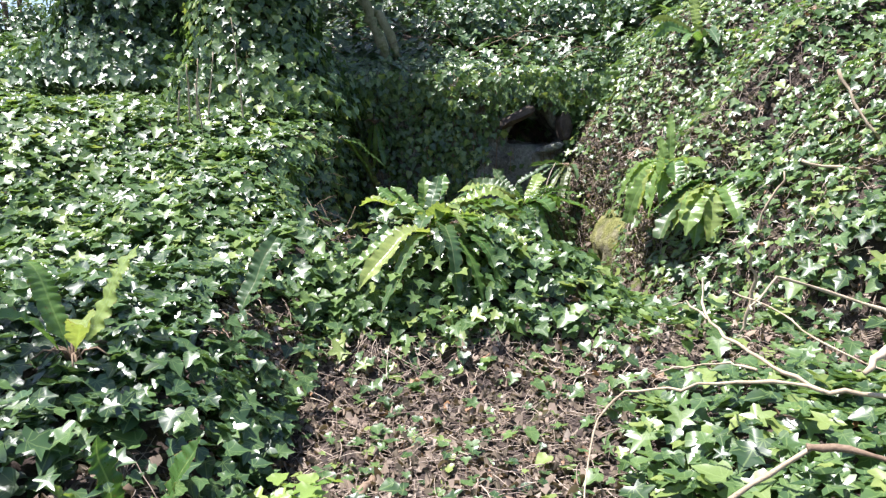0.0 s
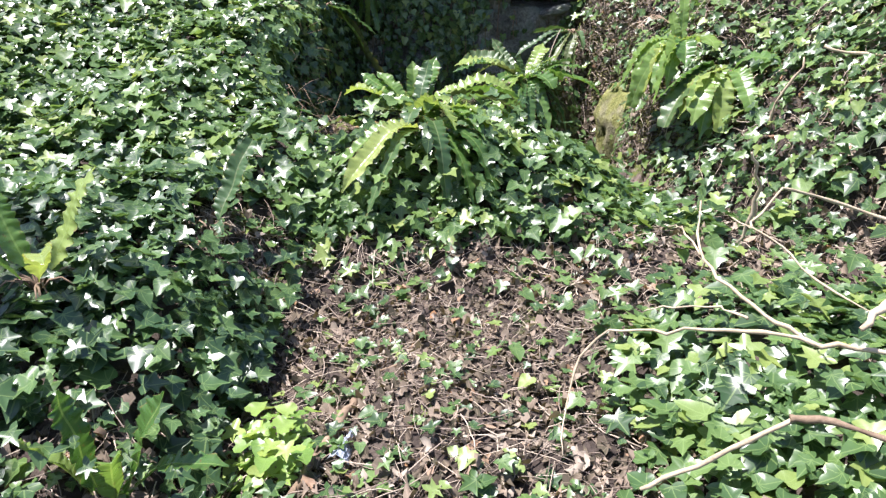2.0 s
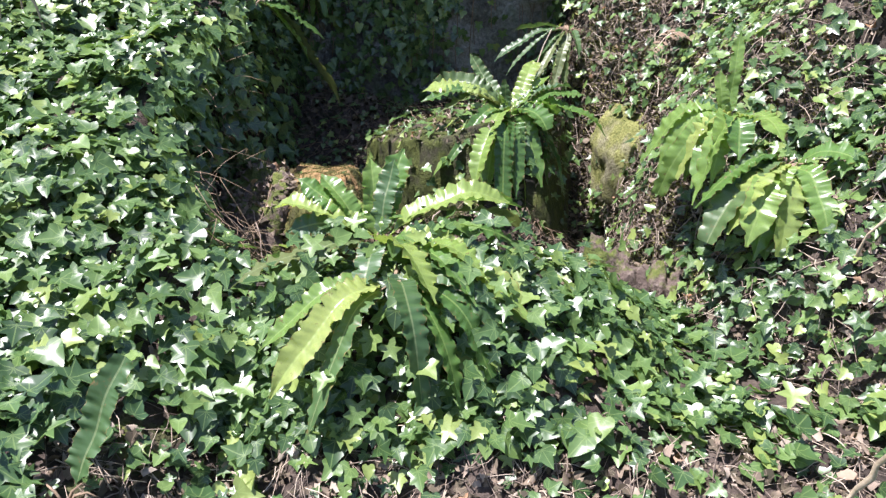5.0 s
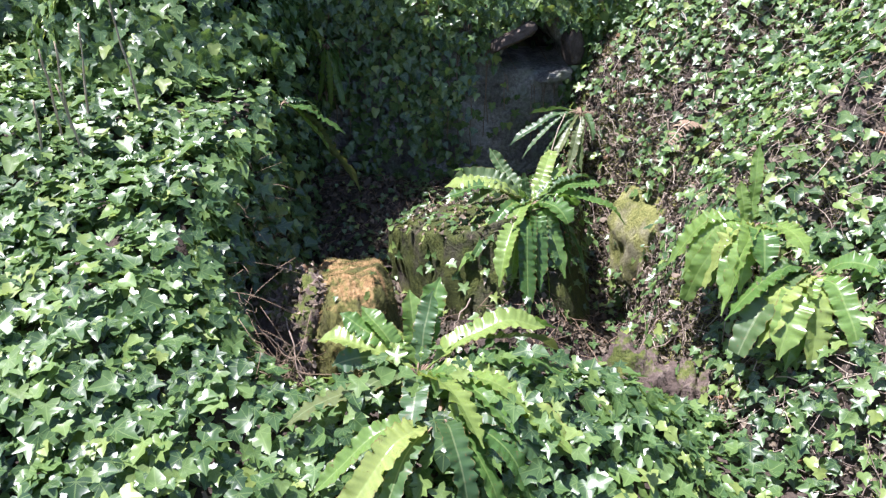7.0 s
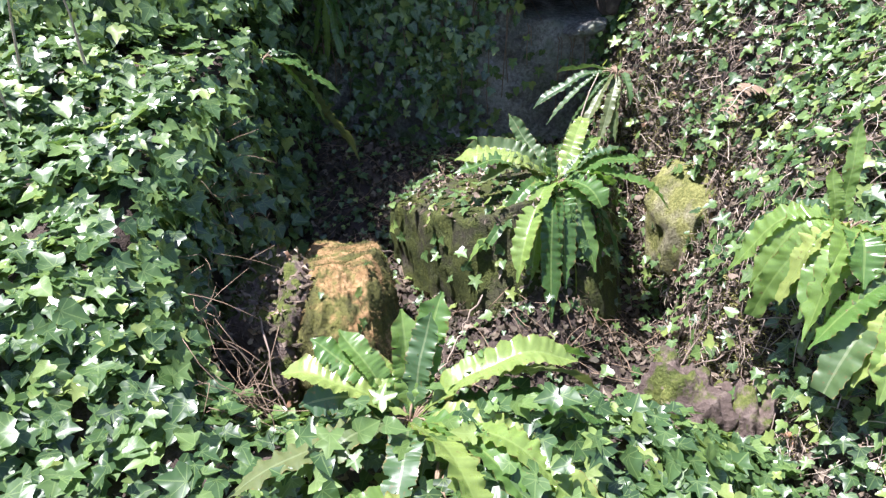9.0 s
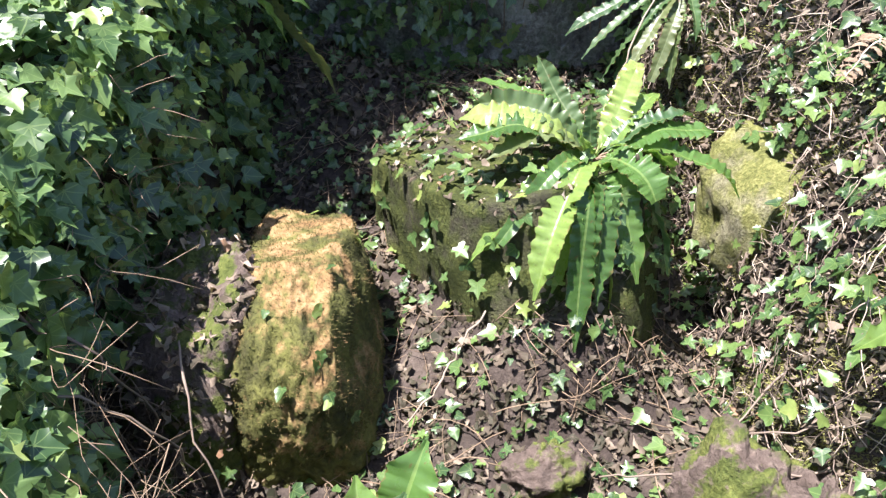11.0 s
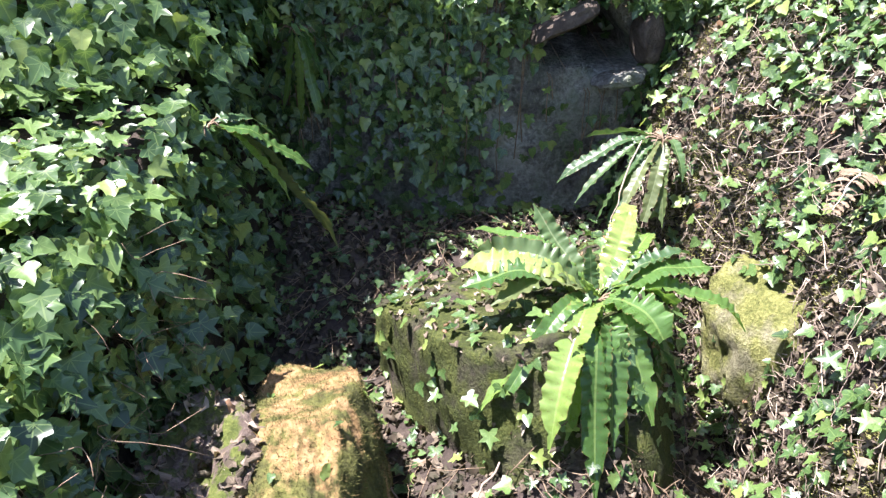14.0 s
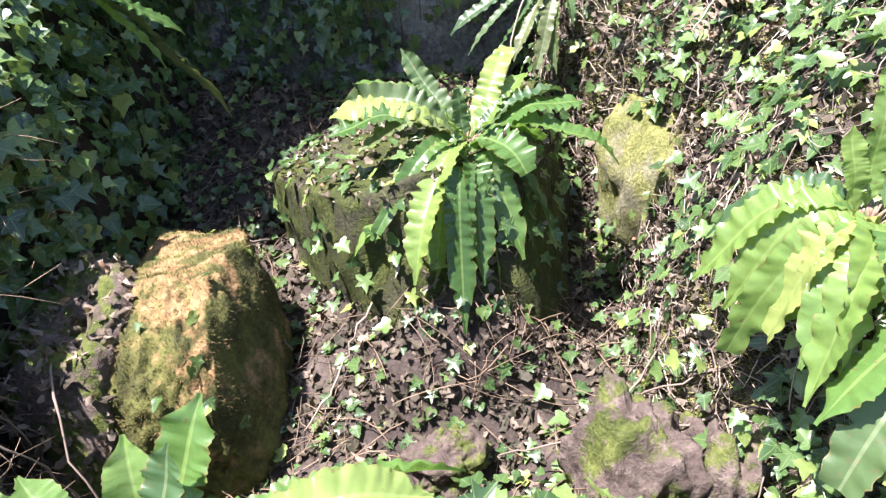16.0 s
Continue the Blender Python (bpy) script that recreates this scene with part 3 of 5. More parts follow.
foliage(curtain, "foliage", pos, nr + 0.55 * rand_dirs(len(x)), np.tile([0.0, -0.1, -1.0], (len(x), 1)) + 0.5 * rand_dirs(len(x)), rng.uniform(0.045, 0.072, len(x)), IVY_T, IVY, (0.0, 6.3, 1.1), 160)
for i in range(46):
    vx = rng.uniform(-1.2, 1.35)
    zz = np.linspace(1.75, rng.uniform(0.5, 1.2), 9)
    vx = vx + np.cumsum(rng.standard_normal(9)) * 0.012
    stem = [((a, float(wall_y(a, b)) - 0.03 - 0.07 * rng.random(), b), 0.003) for a, b in zip(vx, zz)]
    child("hanging_stem", tubes("hanging_stem", [stem], TWIG, 4), curtain)

# pale young clump by the path
pos, nr = on_ground(-0.48, -0.24, 1.5, 1.8, 900, lambda x, y: 1.0 * (np.hypot(x + 0.36, y - 1.64) < 0.12), (0.02, 0.13))
pale = empty("ivy_seedlings", at(-0.36, 1.64), "clump of pale yellow-green young ivy leaves", "ivy")
face_, tip_ = leaf_pose(nr, 0.8, 0.5)
foliage(pale, "foliage", pos, face_, tip_, rng.uniform(0.04, 0.065, len(pos)), IVY_T, IVY_PALE, (-0.36, 1.64, 0.4), 40)

# ---- fallen leaves and dry stems ----
litter = empty("leaf_litter", at(0.1, 2.0), "crumpled brown dead leaves on bare earth", "dead leaves")
pos, nr = on_ground(-1.2, 1.9, 1.0, 3.3, 1500, lambda x, y: 0.1 + 0.9 * bare(x, y), (0.0, 0.025))
foliage(litter, "dead_foliage", pos, nr + 0.6 * rand_dirs(len(pos)), rand_dirs(len(pos)), rng.uniform(0.022, 0.055, len(pos)), DEAD_T, DEAD, (0.0, 1.9, 0.3), 220)
litter2 = empty("leaf_litter", at(0.3, 4.6), "dark brown dead leaves on the floor of the hollow", "dead leaves")
pos, nr = on_ground(-1.0, 2.0, 3.4, 6.5, 1150, lambda x, y: np.maximum(in_pit(x, y), 0.4 * right_only(x, y) + 0.08), (0.0, 0.02))
foliage(litter2, "dead_foliage", pos, nr + 0.6 * rand_dirs(len(pos)), rand_dirs(len(pos)), rng.uniform(0.025, 0.06, len(pos)), DEAD_T, DEAD_SHADED, (0.6, 4.3, 0.1), 220)

litter5 = empty("leaf_litter", at(1.3, 4.2), "dry tan dead leaves caught on the steep bank", "dead leaves")
pos, nr = on_ground(1.0, 2.3, 2.8, 6.2, 620, right_only, (0.0, 0.03))
foliage(litter5, "dead_foliage", pos, nr + 0.6 * rand_dirs(len(pos)), rand_dirs(len(pos)), rng.uniform(0.02, 0.05, len(pos)), DEAD_T, DEAD, (1.2, 4.0, 0.7), 150)

heaps = []


def dry_stems(label, box, per_m2, keep, length, radius, place, lift=(0.0, 0.03), mat=STRAW):
    pos, nr = on_ground(*box, per_m2, keep, lift)
    paths = []
    for p, k in zip(pos, nr):
        d, c = rng.standard_normal(3), rng.standard_normal(3)
        d -= k * (d @ k)
        d /= np.linalg.norm(d)
        c -= k * (c @ k) * 0.6
        ln, r = rng.uniform(*length), rng.uniform(*radius)
        paths.append([(p + d * ln * (t - 0.5) + c * ln * 0.35 * ((t - 0.5) ** 2 - 0.1) + k * 0.012 * rng.random(), r) for t in (0, 0.25, 0.5, 0.75, 1.0)])
    heaps.append((label, paths, tuple(pos.mean(0)), mat))


dry_stems("pale straw-coloured dead stems strewn over the path", (-0.9, 1.7, 1.0, 3.1), 620, lambda x, y: 0.1 + 0.9 * bare(x, y), (0.05, 0.2), (0.0009, 0.0021), None)
dry_stems("thin brown runners and roots in the hollow", (-0.9, 1.3, 3.6, 6.4), 130, lambda x, y: in_pit(x, y), (0.08, 0.3), (0.0012, 0.0026), None, (0.0, 0.05), TWIG)
dry_stems("brown ivy runners on the steep bank", (1.0, 2.2, 2.9, 6.0), 420, right_only, (0.05, 0.18), (0.001, 0.0024), None, (0.0, 0.06))
tangle = []
pos, nr = on_ground(-1.1, -0.45, 3.35, 4.75, 420, lambda x, y: (1 - sm(0.06, 0.16, np.abs(x - left_edge(y) - 0.08))), (0.03, 0.2))
for p in pos:
    a, el, ln = rng.uniform(-2.2, 0.9), rng.normal(0.15, 0.3), rng.uniform(0.1, 0.28)
    d = np.array([math.cos(a) * math.cos(el), math.sin(a) * math.cos(el), math.sin(el)])
    side = rng.normal(0, 1.1, 3)
    r = rng.uniform(0.0008, 0.0015)
    wig, ph = rng.normal(0, 0.05, 3) * ln, rng.uniform(0, 6)
    tangle.append([(p + d * ln * (t - 0.5) + side * ln * (t - 0.5) ** 2 + wig * math.sin(7 * t + ph) - np.array([0, 0, 0.45 * ln * t * t]), r) for t in np.linspace(0, 1, 8)])


def stem_heap(label, paths, place, mat=STRAW, single=110):
    """Loose stems: the first ones as objects of their own, the rest joined."""
    thing = empty("dry_stems", place, label, "dry stems", "loose dry stems")
    for q in paths[:single]:
        child("dry_stem", tubes("dry_stem", [q], mat, 4), thing)
    child("stem_litter", tubes("stem_litter", paths[single:], mat, 3), thing, kind="stuff")


for heap in heaps:
    stem_heap(*heap)
stem_heap("tangled brown ivy stems at the foot of the bank", tangle, at(-0.8, 4.0), TWIG)

# ---- stones ----
BARE_STONE = surface("brown_stone", [(0.3, (0.035, 0.027, 0.022)), (0.5, (0.085, 0.066, 0.053)), (0.7, (0.16, 0.13, 0.105))], 12, 60)



def blob(name, centre, half, mat, seed, power=2.6, rough=0.12, fine=0.035, sub=5, turn=0.0, lean=(0, 0), faces=9, taper=0.0, planes=()):
    """A weathered stone; planes: (normal, point) in the world, beyond which it is split off."""
    bm = bmesh.new()
    bmesh.ops.create_icosphere(bm, subdivisions=sub, radius=1.0)
    o = Vector((seed * 7.3, seed * 3.1, seed * 1.7))
    rot = Matrix.Rotation(radians(turn), 3, "Z")
    rr = random.Random(seed)
    cuts = []
    for _ in range(faces):
        pn = Vector((rr.gauss(0, 1), rr.gauss(0, 1), rr.gauss(0, 0.8))).normalized()
        cuts.append((pn, rr.uniform(0.72, 0.95) * math.sqrt((pn.x * half[0]) ** 2 + (pn.y * half[1]) ** 2 + (pn.z * half[2]) ** 2)))
    for v in bm.verts:
        p = v.co.normalized()
        k = (abs(p.x) ** power + abs(p.y) ** power + abs(p.z) ** power) ** (-1 / power)
        q = p * k
        d = 1 + rough * 2 * noise.noise(p * 1.6 + o) + rough * noise.noise(p * 4 + o) + fine * noise.noise(p * 11 + o) + fine * 0.6 * noise.noise(p * 26 + o)
        q = Vector((q.x * half[0], q.y * half[1], q.z * half[2])) * d
        q.x *= 1 - taper * q.z / half[2]
        q.x += lean[0] * q.z
        q.y += lean[1] * q.z
        for pn, pd in cuts:
            over = q.dot(pn) - pd
            if over > 0:
                q -= pn * over * 0.8
        q = rot @ q
        for pn, at_ in planes:
            pn = Vector(pn).normalized()
            over = (q + Vector(centre) - Vector(at_)).dot(pn) - 0.02 * noise.noise(q * 9 + o) - 0.03 * noise.noise(q * 3.3 + o)
            if over > 0:
                q -= pn * over * 0.93
        v.co = q
    me = bpy.data.meshes.new(name)
    bm.to_mesh(me)
    bm.free()
    me.polygons.foreach_set("use_smooth", np.ones(len(me.polygons), bool))
    me.materials.append(mat)
    ob = new(name, me)
    ob.location = centre
    return ob


def on_mesh(ob, n, low=-1.0, lift=(0.0, 0.04), zmin=-9.0):
    """Places spread over the upper faces of a stone, in world coordinates."""
    me = ob.data
    c = np.empty(len(me.polygons) * 3)
    me.polygons.foreach_get("center", c)
    k = np.empty(len(me.polygons) * 3)
    me.polygons.foreach_get("normal", k)
    a = np.empty(len(me.polygons))
    me.polygons.foreach_get("area", a)
    c, k = c.reshape(-1, 3), k.reshape(-1, 3)
    a = a * (k[:, 2] > low) * (c[:, 2] + ob.location.z > zmin)
    i = rng.choice(len(a), n, p=a / a.sum())
    j = rng.standard_normal((n, 3)) * np.sqrt(a[i])[:, None] * 0.6
    j -= k[i] * np.sum(j * k[i], 1)[:, None]
    return c[i] + j + np.array(ob.location) + k[i] * rng.uniform(*lift, n)[:, None], k[i]


def tufts(name, ob, n, length, width, mat, low, zmin, keep=None):
    """Short upright blades of moss over a stone."""
    p, k = on_mesh(ob, n, low, (-0.004, 0.0), zmin)
    d = k + 0.6 * rand_dirs(n) + [0, 0, 0.25]
    d /= np.linalg.norm(d, axis=1, keepdims=True)
    s_ = np.cross(d, rand_dirs(n)) * width
    ln = rng.uniform(*length, n)[:, None]
    v = np.stack([p - s_, p + s_, p + d * ln], 1).reshape(-1, 3)
    return fast_mesh(name, v - np.array(ob.location), np.arange(3 * n).reshape(-1, 3), mat)


def stone_thing(label, category, body, moss_mat=None, n=0, length=(0.006, 0.016), low=-0.1, zmin=0.1):
    thing = empty(body.name, body.location.copy(), label, category)
    body.name = "stone_body"
    if n:
        m = new("moss", tufts("moss", body, n, length, 0.0013, moss_mat, low, zmin))
        m.parent = thing
        tagged(m, kind="stuff")
    body.parent = thing
    body.location = (0, 0, 0)
    return thing


rock1 = blob("mossy_stone", (-0.42, 4.53, 0.1), (0.275, 0.44, 0.45), ORANGE, 2, 3.4, 0.035, 0.045, 6, 4, (0.04, 0.08), 0, 0.3,
             (((0.97, -0.15, 0.25), (-0.17, 4.4, 0.2)), ((-0.1, -0.8, 0.5), (-0.38, 4.1, 0.4)), ((-0.12, 0.3, 1), (-0.4, 4.55, 0.53))))
rock2 = blob("boulder", (0.4, 4.98, 0.1), (0.72, 0.54, 0.76), BOULDER, 6, 3.6, 0.06, 0.035, 6, 0, (0, 0), 0, 0.0,
             (((-0.86, -0.48, -0.02), (0.01, 4.93, 0.4)), ((-0.45, -0.82, 0.3), (0.26, 4.58, 0.45)), ((-0.28, 0.22, 1), (0.45, 4.86, 0.71)), ((0.9, -0.3, 0.25), (0.8, 4.85, 0.4)), ((0.3, -0.85, 0.4), (0.6, 4.58, 0.42))))
bp, bn = on_mesh(rock2, 270, -0.1, (0.0, 0.06), 0.3)
ivy_b = empty("ivy", (0.4, 5.0, 0.7), "small ivy leaves creeping over the boulder", "ivy", "ivy plants on the banks")
fc, tp = leaf_pose(bn, 0.5, 0.5)
foliage(ivy_b, "foliage", bp, fc, tp, rng.uniform(0.035, 0.06, len(bp)), IVY_T, IVY, (0.3, 4.6, 0.5), 100)
bp, bn = on_mesh(rock2, 420, 0.3, (0.0, 0.015), 0.4)
lit3 = empty("leaf_litter", (0.4, 5.0, 0.7), "brown dead leaves lying on the boulder", "dead leaves")
foliage(lit3, "dead_foliage", bp, bn + 0.6 * rand_dirs(len(bp)), rand_dirs(len(bp)), rng.uniform(0.02, 0.045, len(bp)), DEAD_T, DEAD)
bp, bn = on_mesh(rock1, 26, 0.0, (0.005, 0.03), 0.25)
ivy_r = empty("ivy", (-0.43, 4.4, 0.5), "a few young ivy leaves on the mossy stone", "ivy")
fc, tp = leaf_pose(bn, 0.5, 0.5)
foliage(ivy_r, "foliage", bp, fc, tp, rng.uniform(0.025, 0.045, len(bp)), IVY_T, IVY, (0, 4, 0.5), 26)
stone_thing("upright stone cushioned with ochre and green moss", "stone", rock1, ORANGE, 22000, (0.006, 0.018))
stone_thing("squat mossy boulder with a fern growing on top", "boulder", rock2, BOULDER, 5000, (0.005, 0.012), -0.3, 0.1)
EARTH_STONE = surface("earthy_stone", [(0.3, (0.05, 0.037, 0.03)), (0.5, (0.13, 0.098, 0.082)), (0.7, (0.3, 0.24, 0.2))], 9, 60, b_str=1.0, b_dist=0.03, moss=GREEN_MOSS, moss_lo=0.49, moss_hi=0.56, moss_scale=8, up=0.02)
for c, h, sd, t, tilt in [((0.87, 3.88, 0.2), (0.15, 0.17, 0.26), 8, 10, 0.12), ((1.11, 3.84, 0.2), (0.1, 0.19, 0.24), 9, -14, 0.1), ((1.32, 3.82, 0.3), (0.12, 0.16, 0.2), 11, -15, 0.2), ((0.4, 4.1, 0.06), (0.12, 0.09, 0.1), 12, 20, 0.0)]:
    tagged(blob("stone", c, h, EARTH_STONE, sd, 2.3, 0.2, 0.1, 5, t, (0.05, tilt), 0), "small earth-stained stone with a mossy edge", "stone", "small stones in the hollow")
shoulder = blob("earthy_stone", (-0.72, 4.4, 0.1), (0.24, 0.42, 0.4), EARTH_STONE, 23, 2.8, 0.12, 0.06, 5, 8, (0.1, 0.12), 3)
bp, bn = on_mesh(shoulder, 420, 0.1, (0.0, 0.015), 0.15)
lit4 = empty("leaf_litter", (-0.68, 4.22, 0.4), "torn brown dead leaves lying against the mossy stone", "dead leaves")
foliage(lit4, "dead_foliage", bp, bn + 0.6 * rand_dirs(len(bp)), rand_dirs(len(bp)), rng.uniform(0.02, 0.06, len(bp)), DEAD_T, DEAD, (-0.6, 4.0, 0.4), 60)
tagged(shoulder, "earth-covered stone beside the mossy stone", "stone")
tagged(blob("ledge_stone", (1.37, 5.1, 0.34), (0.24, 0.3, 0.36), PALE_BLOCK, 14, 3.4, 0.1, 0.05, 5, 8), "pale mossy block of stone set in the bank", "stone")
tagged(blob("lintel_stone", (0.64, 6.29, 1.37), (0.18, 0.1, 0.05), BARE_STONE, 17, 3.5, 0.1, 0.04, 4, 6, (0, 0), 4), "brown slab of stone leaning over the dark hole", "stone").rotation_euler = (0, radians(-30), 0)
tagged(blob("jamb_stone", (1.07, 6.37, 1.29), (0.07, 0.12, 0.15), BARE_STONE, 18, 3, 0.12, 0.04, 4, 0), "grey mossy stone beside the dark hole", "stone")
tagged(blob("sill_stone", (0.95, 6.3, 1.1), (0.13, 0.1, 0.035), STONE, 19, 3.5, 0.1, 0.04, 4, 0), "pale grey slab at the foot of the dark hole", "stone").rotation_euler = (0, radians(-16), 0)
tagged(blob("moss_cushion", at(-0.42, 1.38, -0.03), (0.16, 0.11, 0.06), surface("bright_moss", [(0.35, (0.07, 0.11, 0.015)), (0.5, (0.16, 0.22, 0.03)), (0.65, (0.28, 0.33, 0.06))], 20, 120), 21, 2.2, 0.1, 0.06, 4), "low cushion of bright green moss on earth", "moss")

# short yellow-green moss on the steep bank and on the earth below it
BANK_MOSS = surface("bank_moss", [(0.35, (0.14, 0.145, 0.04)), (0.5, (0.27, 0.265, 0.09)), (0.65, (0.42, 0.39, 0.17))], 20, 120)
pos, nr = on_ground(0.9, 2.0, 3.0, 6.2, 20000, lambda x, y: right_only(x, y) * sm(-0.18, 0.06, vnoise(x * 3.2 + 5, y * 3.2 + 1)), (-0.003, 0.0))
d_ = nr + 0.6 * rand_dirs(len(pos)) + [0, 0, 0.2]
d_ /= np.linalg.norm(d_, axis=1, keepdims=True)
w_ = np.cross(d_, rand_dirs(len(pos))) * 0.0034
v_ = np.stack([pos - w_, pos + w_, pos + d_ * rng.uniform(0.01, 0.024, (len(pos), 1))], 1).reshape(-1, 3)
tagged(new("bank_moss", fast_mesh("bank_moss", v_, np.arange(len(v_)).reshape(-1, 3), BANK_MOSS)), "short yellow-green moss in patches on the bank", "moss", kind="stuff")

# ---- hart's-tongue ferns ----


def frond_mesh(root, tip, arch, width, seed, twist=0.0, mat=FERN, torn=False):
    """A strap-shaped frond with a midrib and crinkled, frilled edges, which arches from root to tip."""
    r = np.random.default_rng(seed)
    n, across = 76, np.array([-1.0, -0.8, -0.45, -0.07, 0.07, 0.45, 0.8, 1.0])
    root, tip = np.array(root, float), np.array(tip, float)
    span = tip - root
    flat = np.array([span[1], -span[0], 0.0]) / (np.hypot(span[0], span[1]) + 1e-6)
    peak = root + span * r.uniform(0.4, 0.52) + [0, 0, 2 * arch] + flat * r.normal(0, 0.05) * np.linalg.norm(span)
    s = np.linspace(0, 1, n)
    c = (1 - s)[:, None] ** 2 * root + (2 * s * (1 - s))[:, None] * peak + s[:, None] ** 2 * tip
    d = np.gradient(c, axis=0)
    length = np.linalg.norm(d, axis=1).sum()
    d /= np.linalg.norm(d, axis=1, keepdims=True)
    side = np.tile(-flat, (n, 1)) - d * np.sum(-flat * d, 1, keepdims=True)
    side /= np.linalg.norm(side, axis=1, keepdims=True) + 1e-9
    up = np.cross(d, side)
    c = c + up * (0.015 * length * np.sin(s * r.uniform(7, 13) + seed) * sm(0.1, 0.4, s))[:, None]
    tw = radians(twist) * s + radians(r.normal(0, 9))
    side, up = side * np.cos(tw)[:, None] + up * np.sin(tw)[:, None], up * np.cos(tw)[:, None] - side * np.sin(tw)[:, None]
    end = 1 - sm(0.84, 1.0, s) * (0.25 if torn else 0.92)
    w = width * 0.5 * (sm(0.05, 0.2, s) * (0.8 + 0.2 * np.sin(s * 3.1)) * end + 0.045)
    waves = length / r.uniform(0.032, 0.05)
    ph = r.uniform(0, 6)
    V, U = [], []
    edge = {}
    for sg in (-1, 1):
        phase = 2 * math.pi * waves * s + ph + (1.7 if sg > 0 else 0) + 2.0 * np.sin(s * 7 + 2 * ph) + 0.8 * np.sin(s * 19 + ph)
        rough = 0.5 + 0.5 * np.sin(s * r.uniform(9, 15) + r.uniform(0, 6))
        scallop = 1 + (0.012 + 0.035 * rough) * np.sin(phase + 0.9) + 0.035 * r.standard_normal(n)
        for _ in range(r.integers(0, 4)):
            k = r.integers(18, n - 3)
            scallop[k:k + r.integers(1, 3)] *= r.uniform(0.45, 0.75)
        edge[sg] = (scallop, (0.35 + 0.65 * rough) * np.sin(phase) + 0.2 * r.standard_normal(n))
    cup = r.uniform(-0.1, 0.22)
    for i in range(n):
        for t in across:
            sc, wv = edge[1 if t > 0 else -1]
            k = abs(t)
            ww = w[i] * t * (1 + (sc[i] - 1) * k ** 4)
            lift = 2 * w[i] * (0.1 * k ** 1.6 * wv[i] + cup * k) + (0.012 * width if k > 0.1 else -0.02 * width)
            V.append(c[i] + side[i] * ww + up[i] * lift)
            U.append((t, s[i] * length / 0.5))
    k = len(across)
    q = np.array([(i * k + j, i * k + j + 1, (i + 1) * k + j + 1, (i + 1) * k + j) for i in range(n - 1) for j in range(k - 1)])
    return fast_mesh("frond", V, q, mat, U, smooth=True)


def fern(label, root, fronds, seed, old=0.15, width=0.07, stubs=22):
    """fronds: where each tip ends, how high the frond arches, and its width against the fern's own."""
    thing = empty("fern", root, label, "fern", "hart's-tongue ferns")
    r = np.random.default_rng(seed)
    for i, (tx, ty, tz, arch, wide) in enumerate(fronds):
        m = FERN_OLD_SHADED if r.random() < old else FERN
        out = Vector((tx - root[0], ty - root[1], 0)).normalized() * 0.025
        child("frond", frond_mesh((root[0] + out.x, root[1] + out.y, root[2]), (tx, ty, tz), arch, width * wide, seed * 100 + i, r.normal(0, 28), m, r.random() < 0.25), thing)
    stalks = []
    for i in range(stubs):
        a, ln = r.uniform(0, 6.28), r.uniform(0.04, 0.12)
        stalks.append([((root[0] + math.cos(a) * ln * t, root[1] + math.sin(a) * ln * t, root[2] - 0.03 + 0.05 * math.sin(t * 2.6)), 0.004 * (1.2 - 0.6 * t)) for t in (0, 0.35, 0.7, 1.0)])
    child("crown", tubes("crown", stalks, TWIG, 4), thing, "brown scaly stalk bases")
    return thing


fern("large green hart's-tongue fern spreading over the mossy boulder", (0.55, 4.87, 0.75),
     [(0.146, 4.99, 0.85, 0.09, 0.95), (0.1, 4.93, 0.83, 0.1, 1.0), (0.09, 4.85, 0.8, 0.09, 1.0), (0.19, 4.79, 0.77, 0.09, 1.05), (0.24, 5.08, 0.84, 0.08, 0.8), (0.136, 4.6, 0.47, 0.12, 0.6), (0.23, 4.58, 0.6, 0.1, 0.6),
      (0.34, 4.43, 0.5, 0.12, 1.0), (0.4, 4.5, 0.42, 0.12, 0.9), (0.49, 4.39, 0.32, 0.16, 1.0), (0.56, 4.5, 0.42, 0.12, 0.95), (0.7, 4.58, 0.45, 0.13, 1.0), (0.62, 4.55, 0.36, 0.1, 0.9), (0.83, 4.64, 0.44, 0.13, 0.85),
      (0.76, 4.68, 0.42, 0.1, 0.8), (0.72, 4.66, 0.73, 0.06, 1.25), (0.96, 4.95, 0.81, 0.06, 1.0), (0.9, 5.0, 0.84, 0.05, 0.8), (1.08, 4.84, 0.63, 0.1, 0.75), (0.8, 4.8, 0.77, 0.05, 0.8), (0.35, 5.1, 0.99, 0.0, 0.7),
      (0.74, 5.25, 0.92, 0.02, 0.85), (0.7, 5.12, 0.96, 0.01, 0.85), (0.79, 5.12, 0.86, 0.04, 0.8), (0.17, 5.28, 0.79, 0.06, 0.65), (0.48, 4.8, 0.87, 0.01, 0.7), (0.53, 4.95, 0.9, 0.0, 0.6), (0.3, 4.68, 0.5, 0.1, 0.8)], 3, 0.22, 0.098)
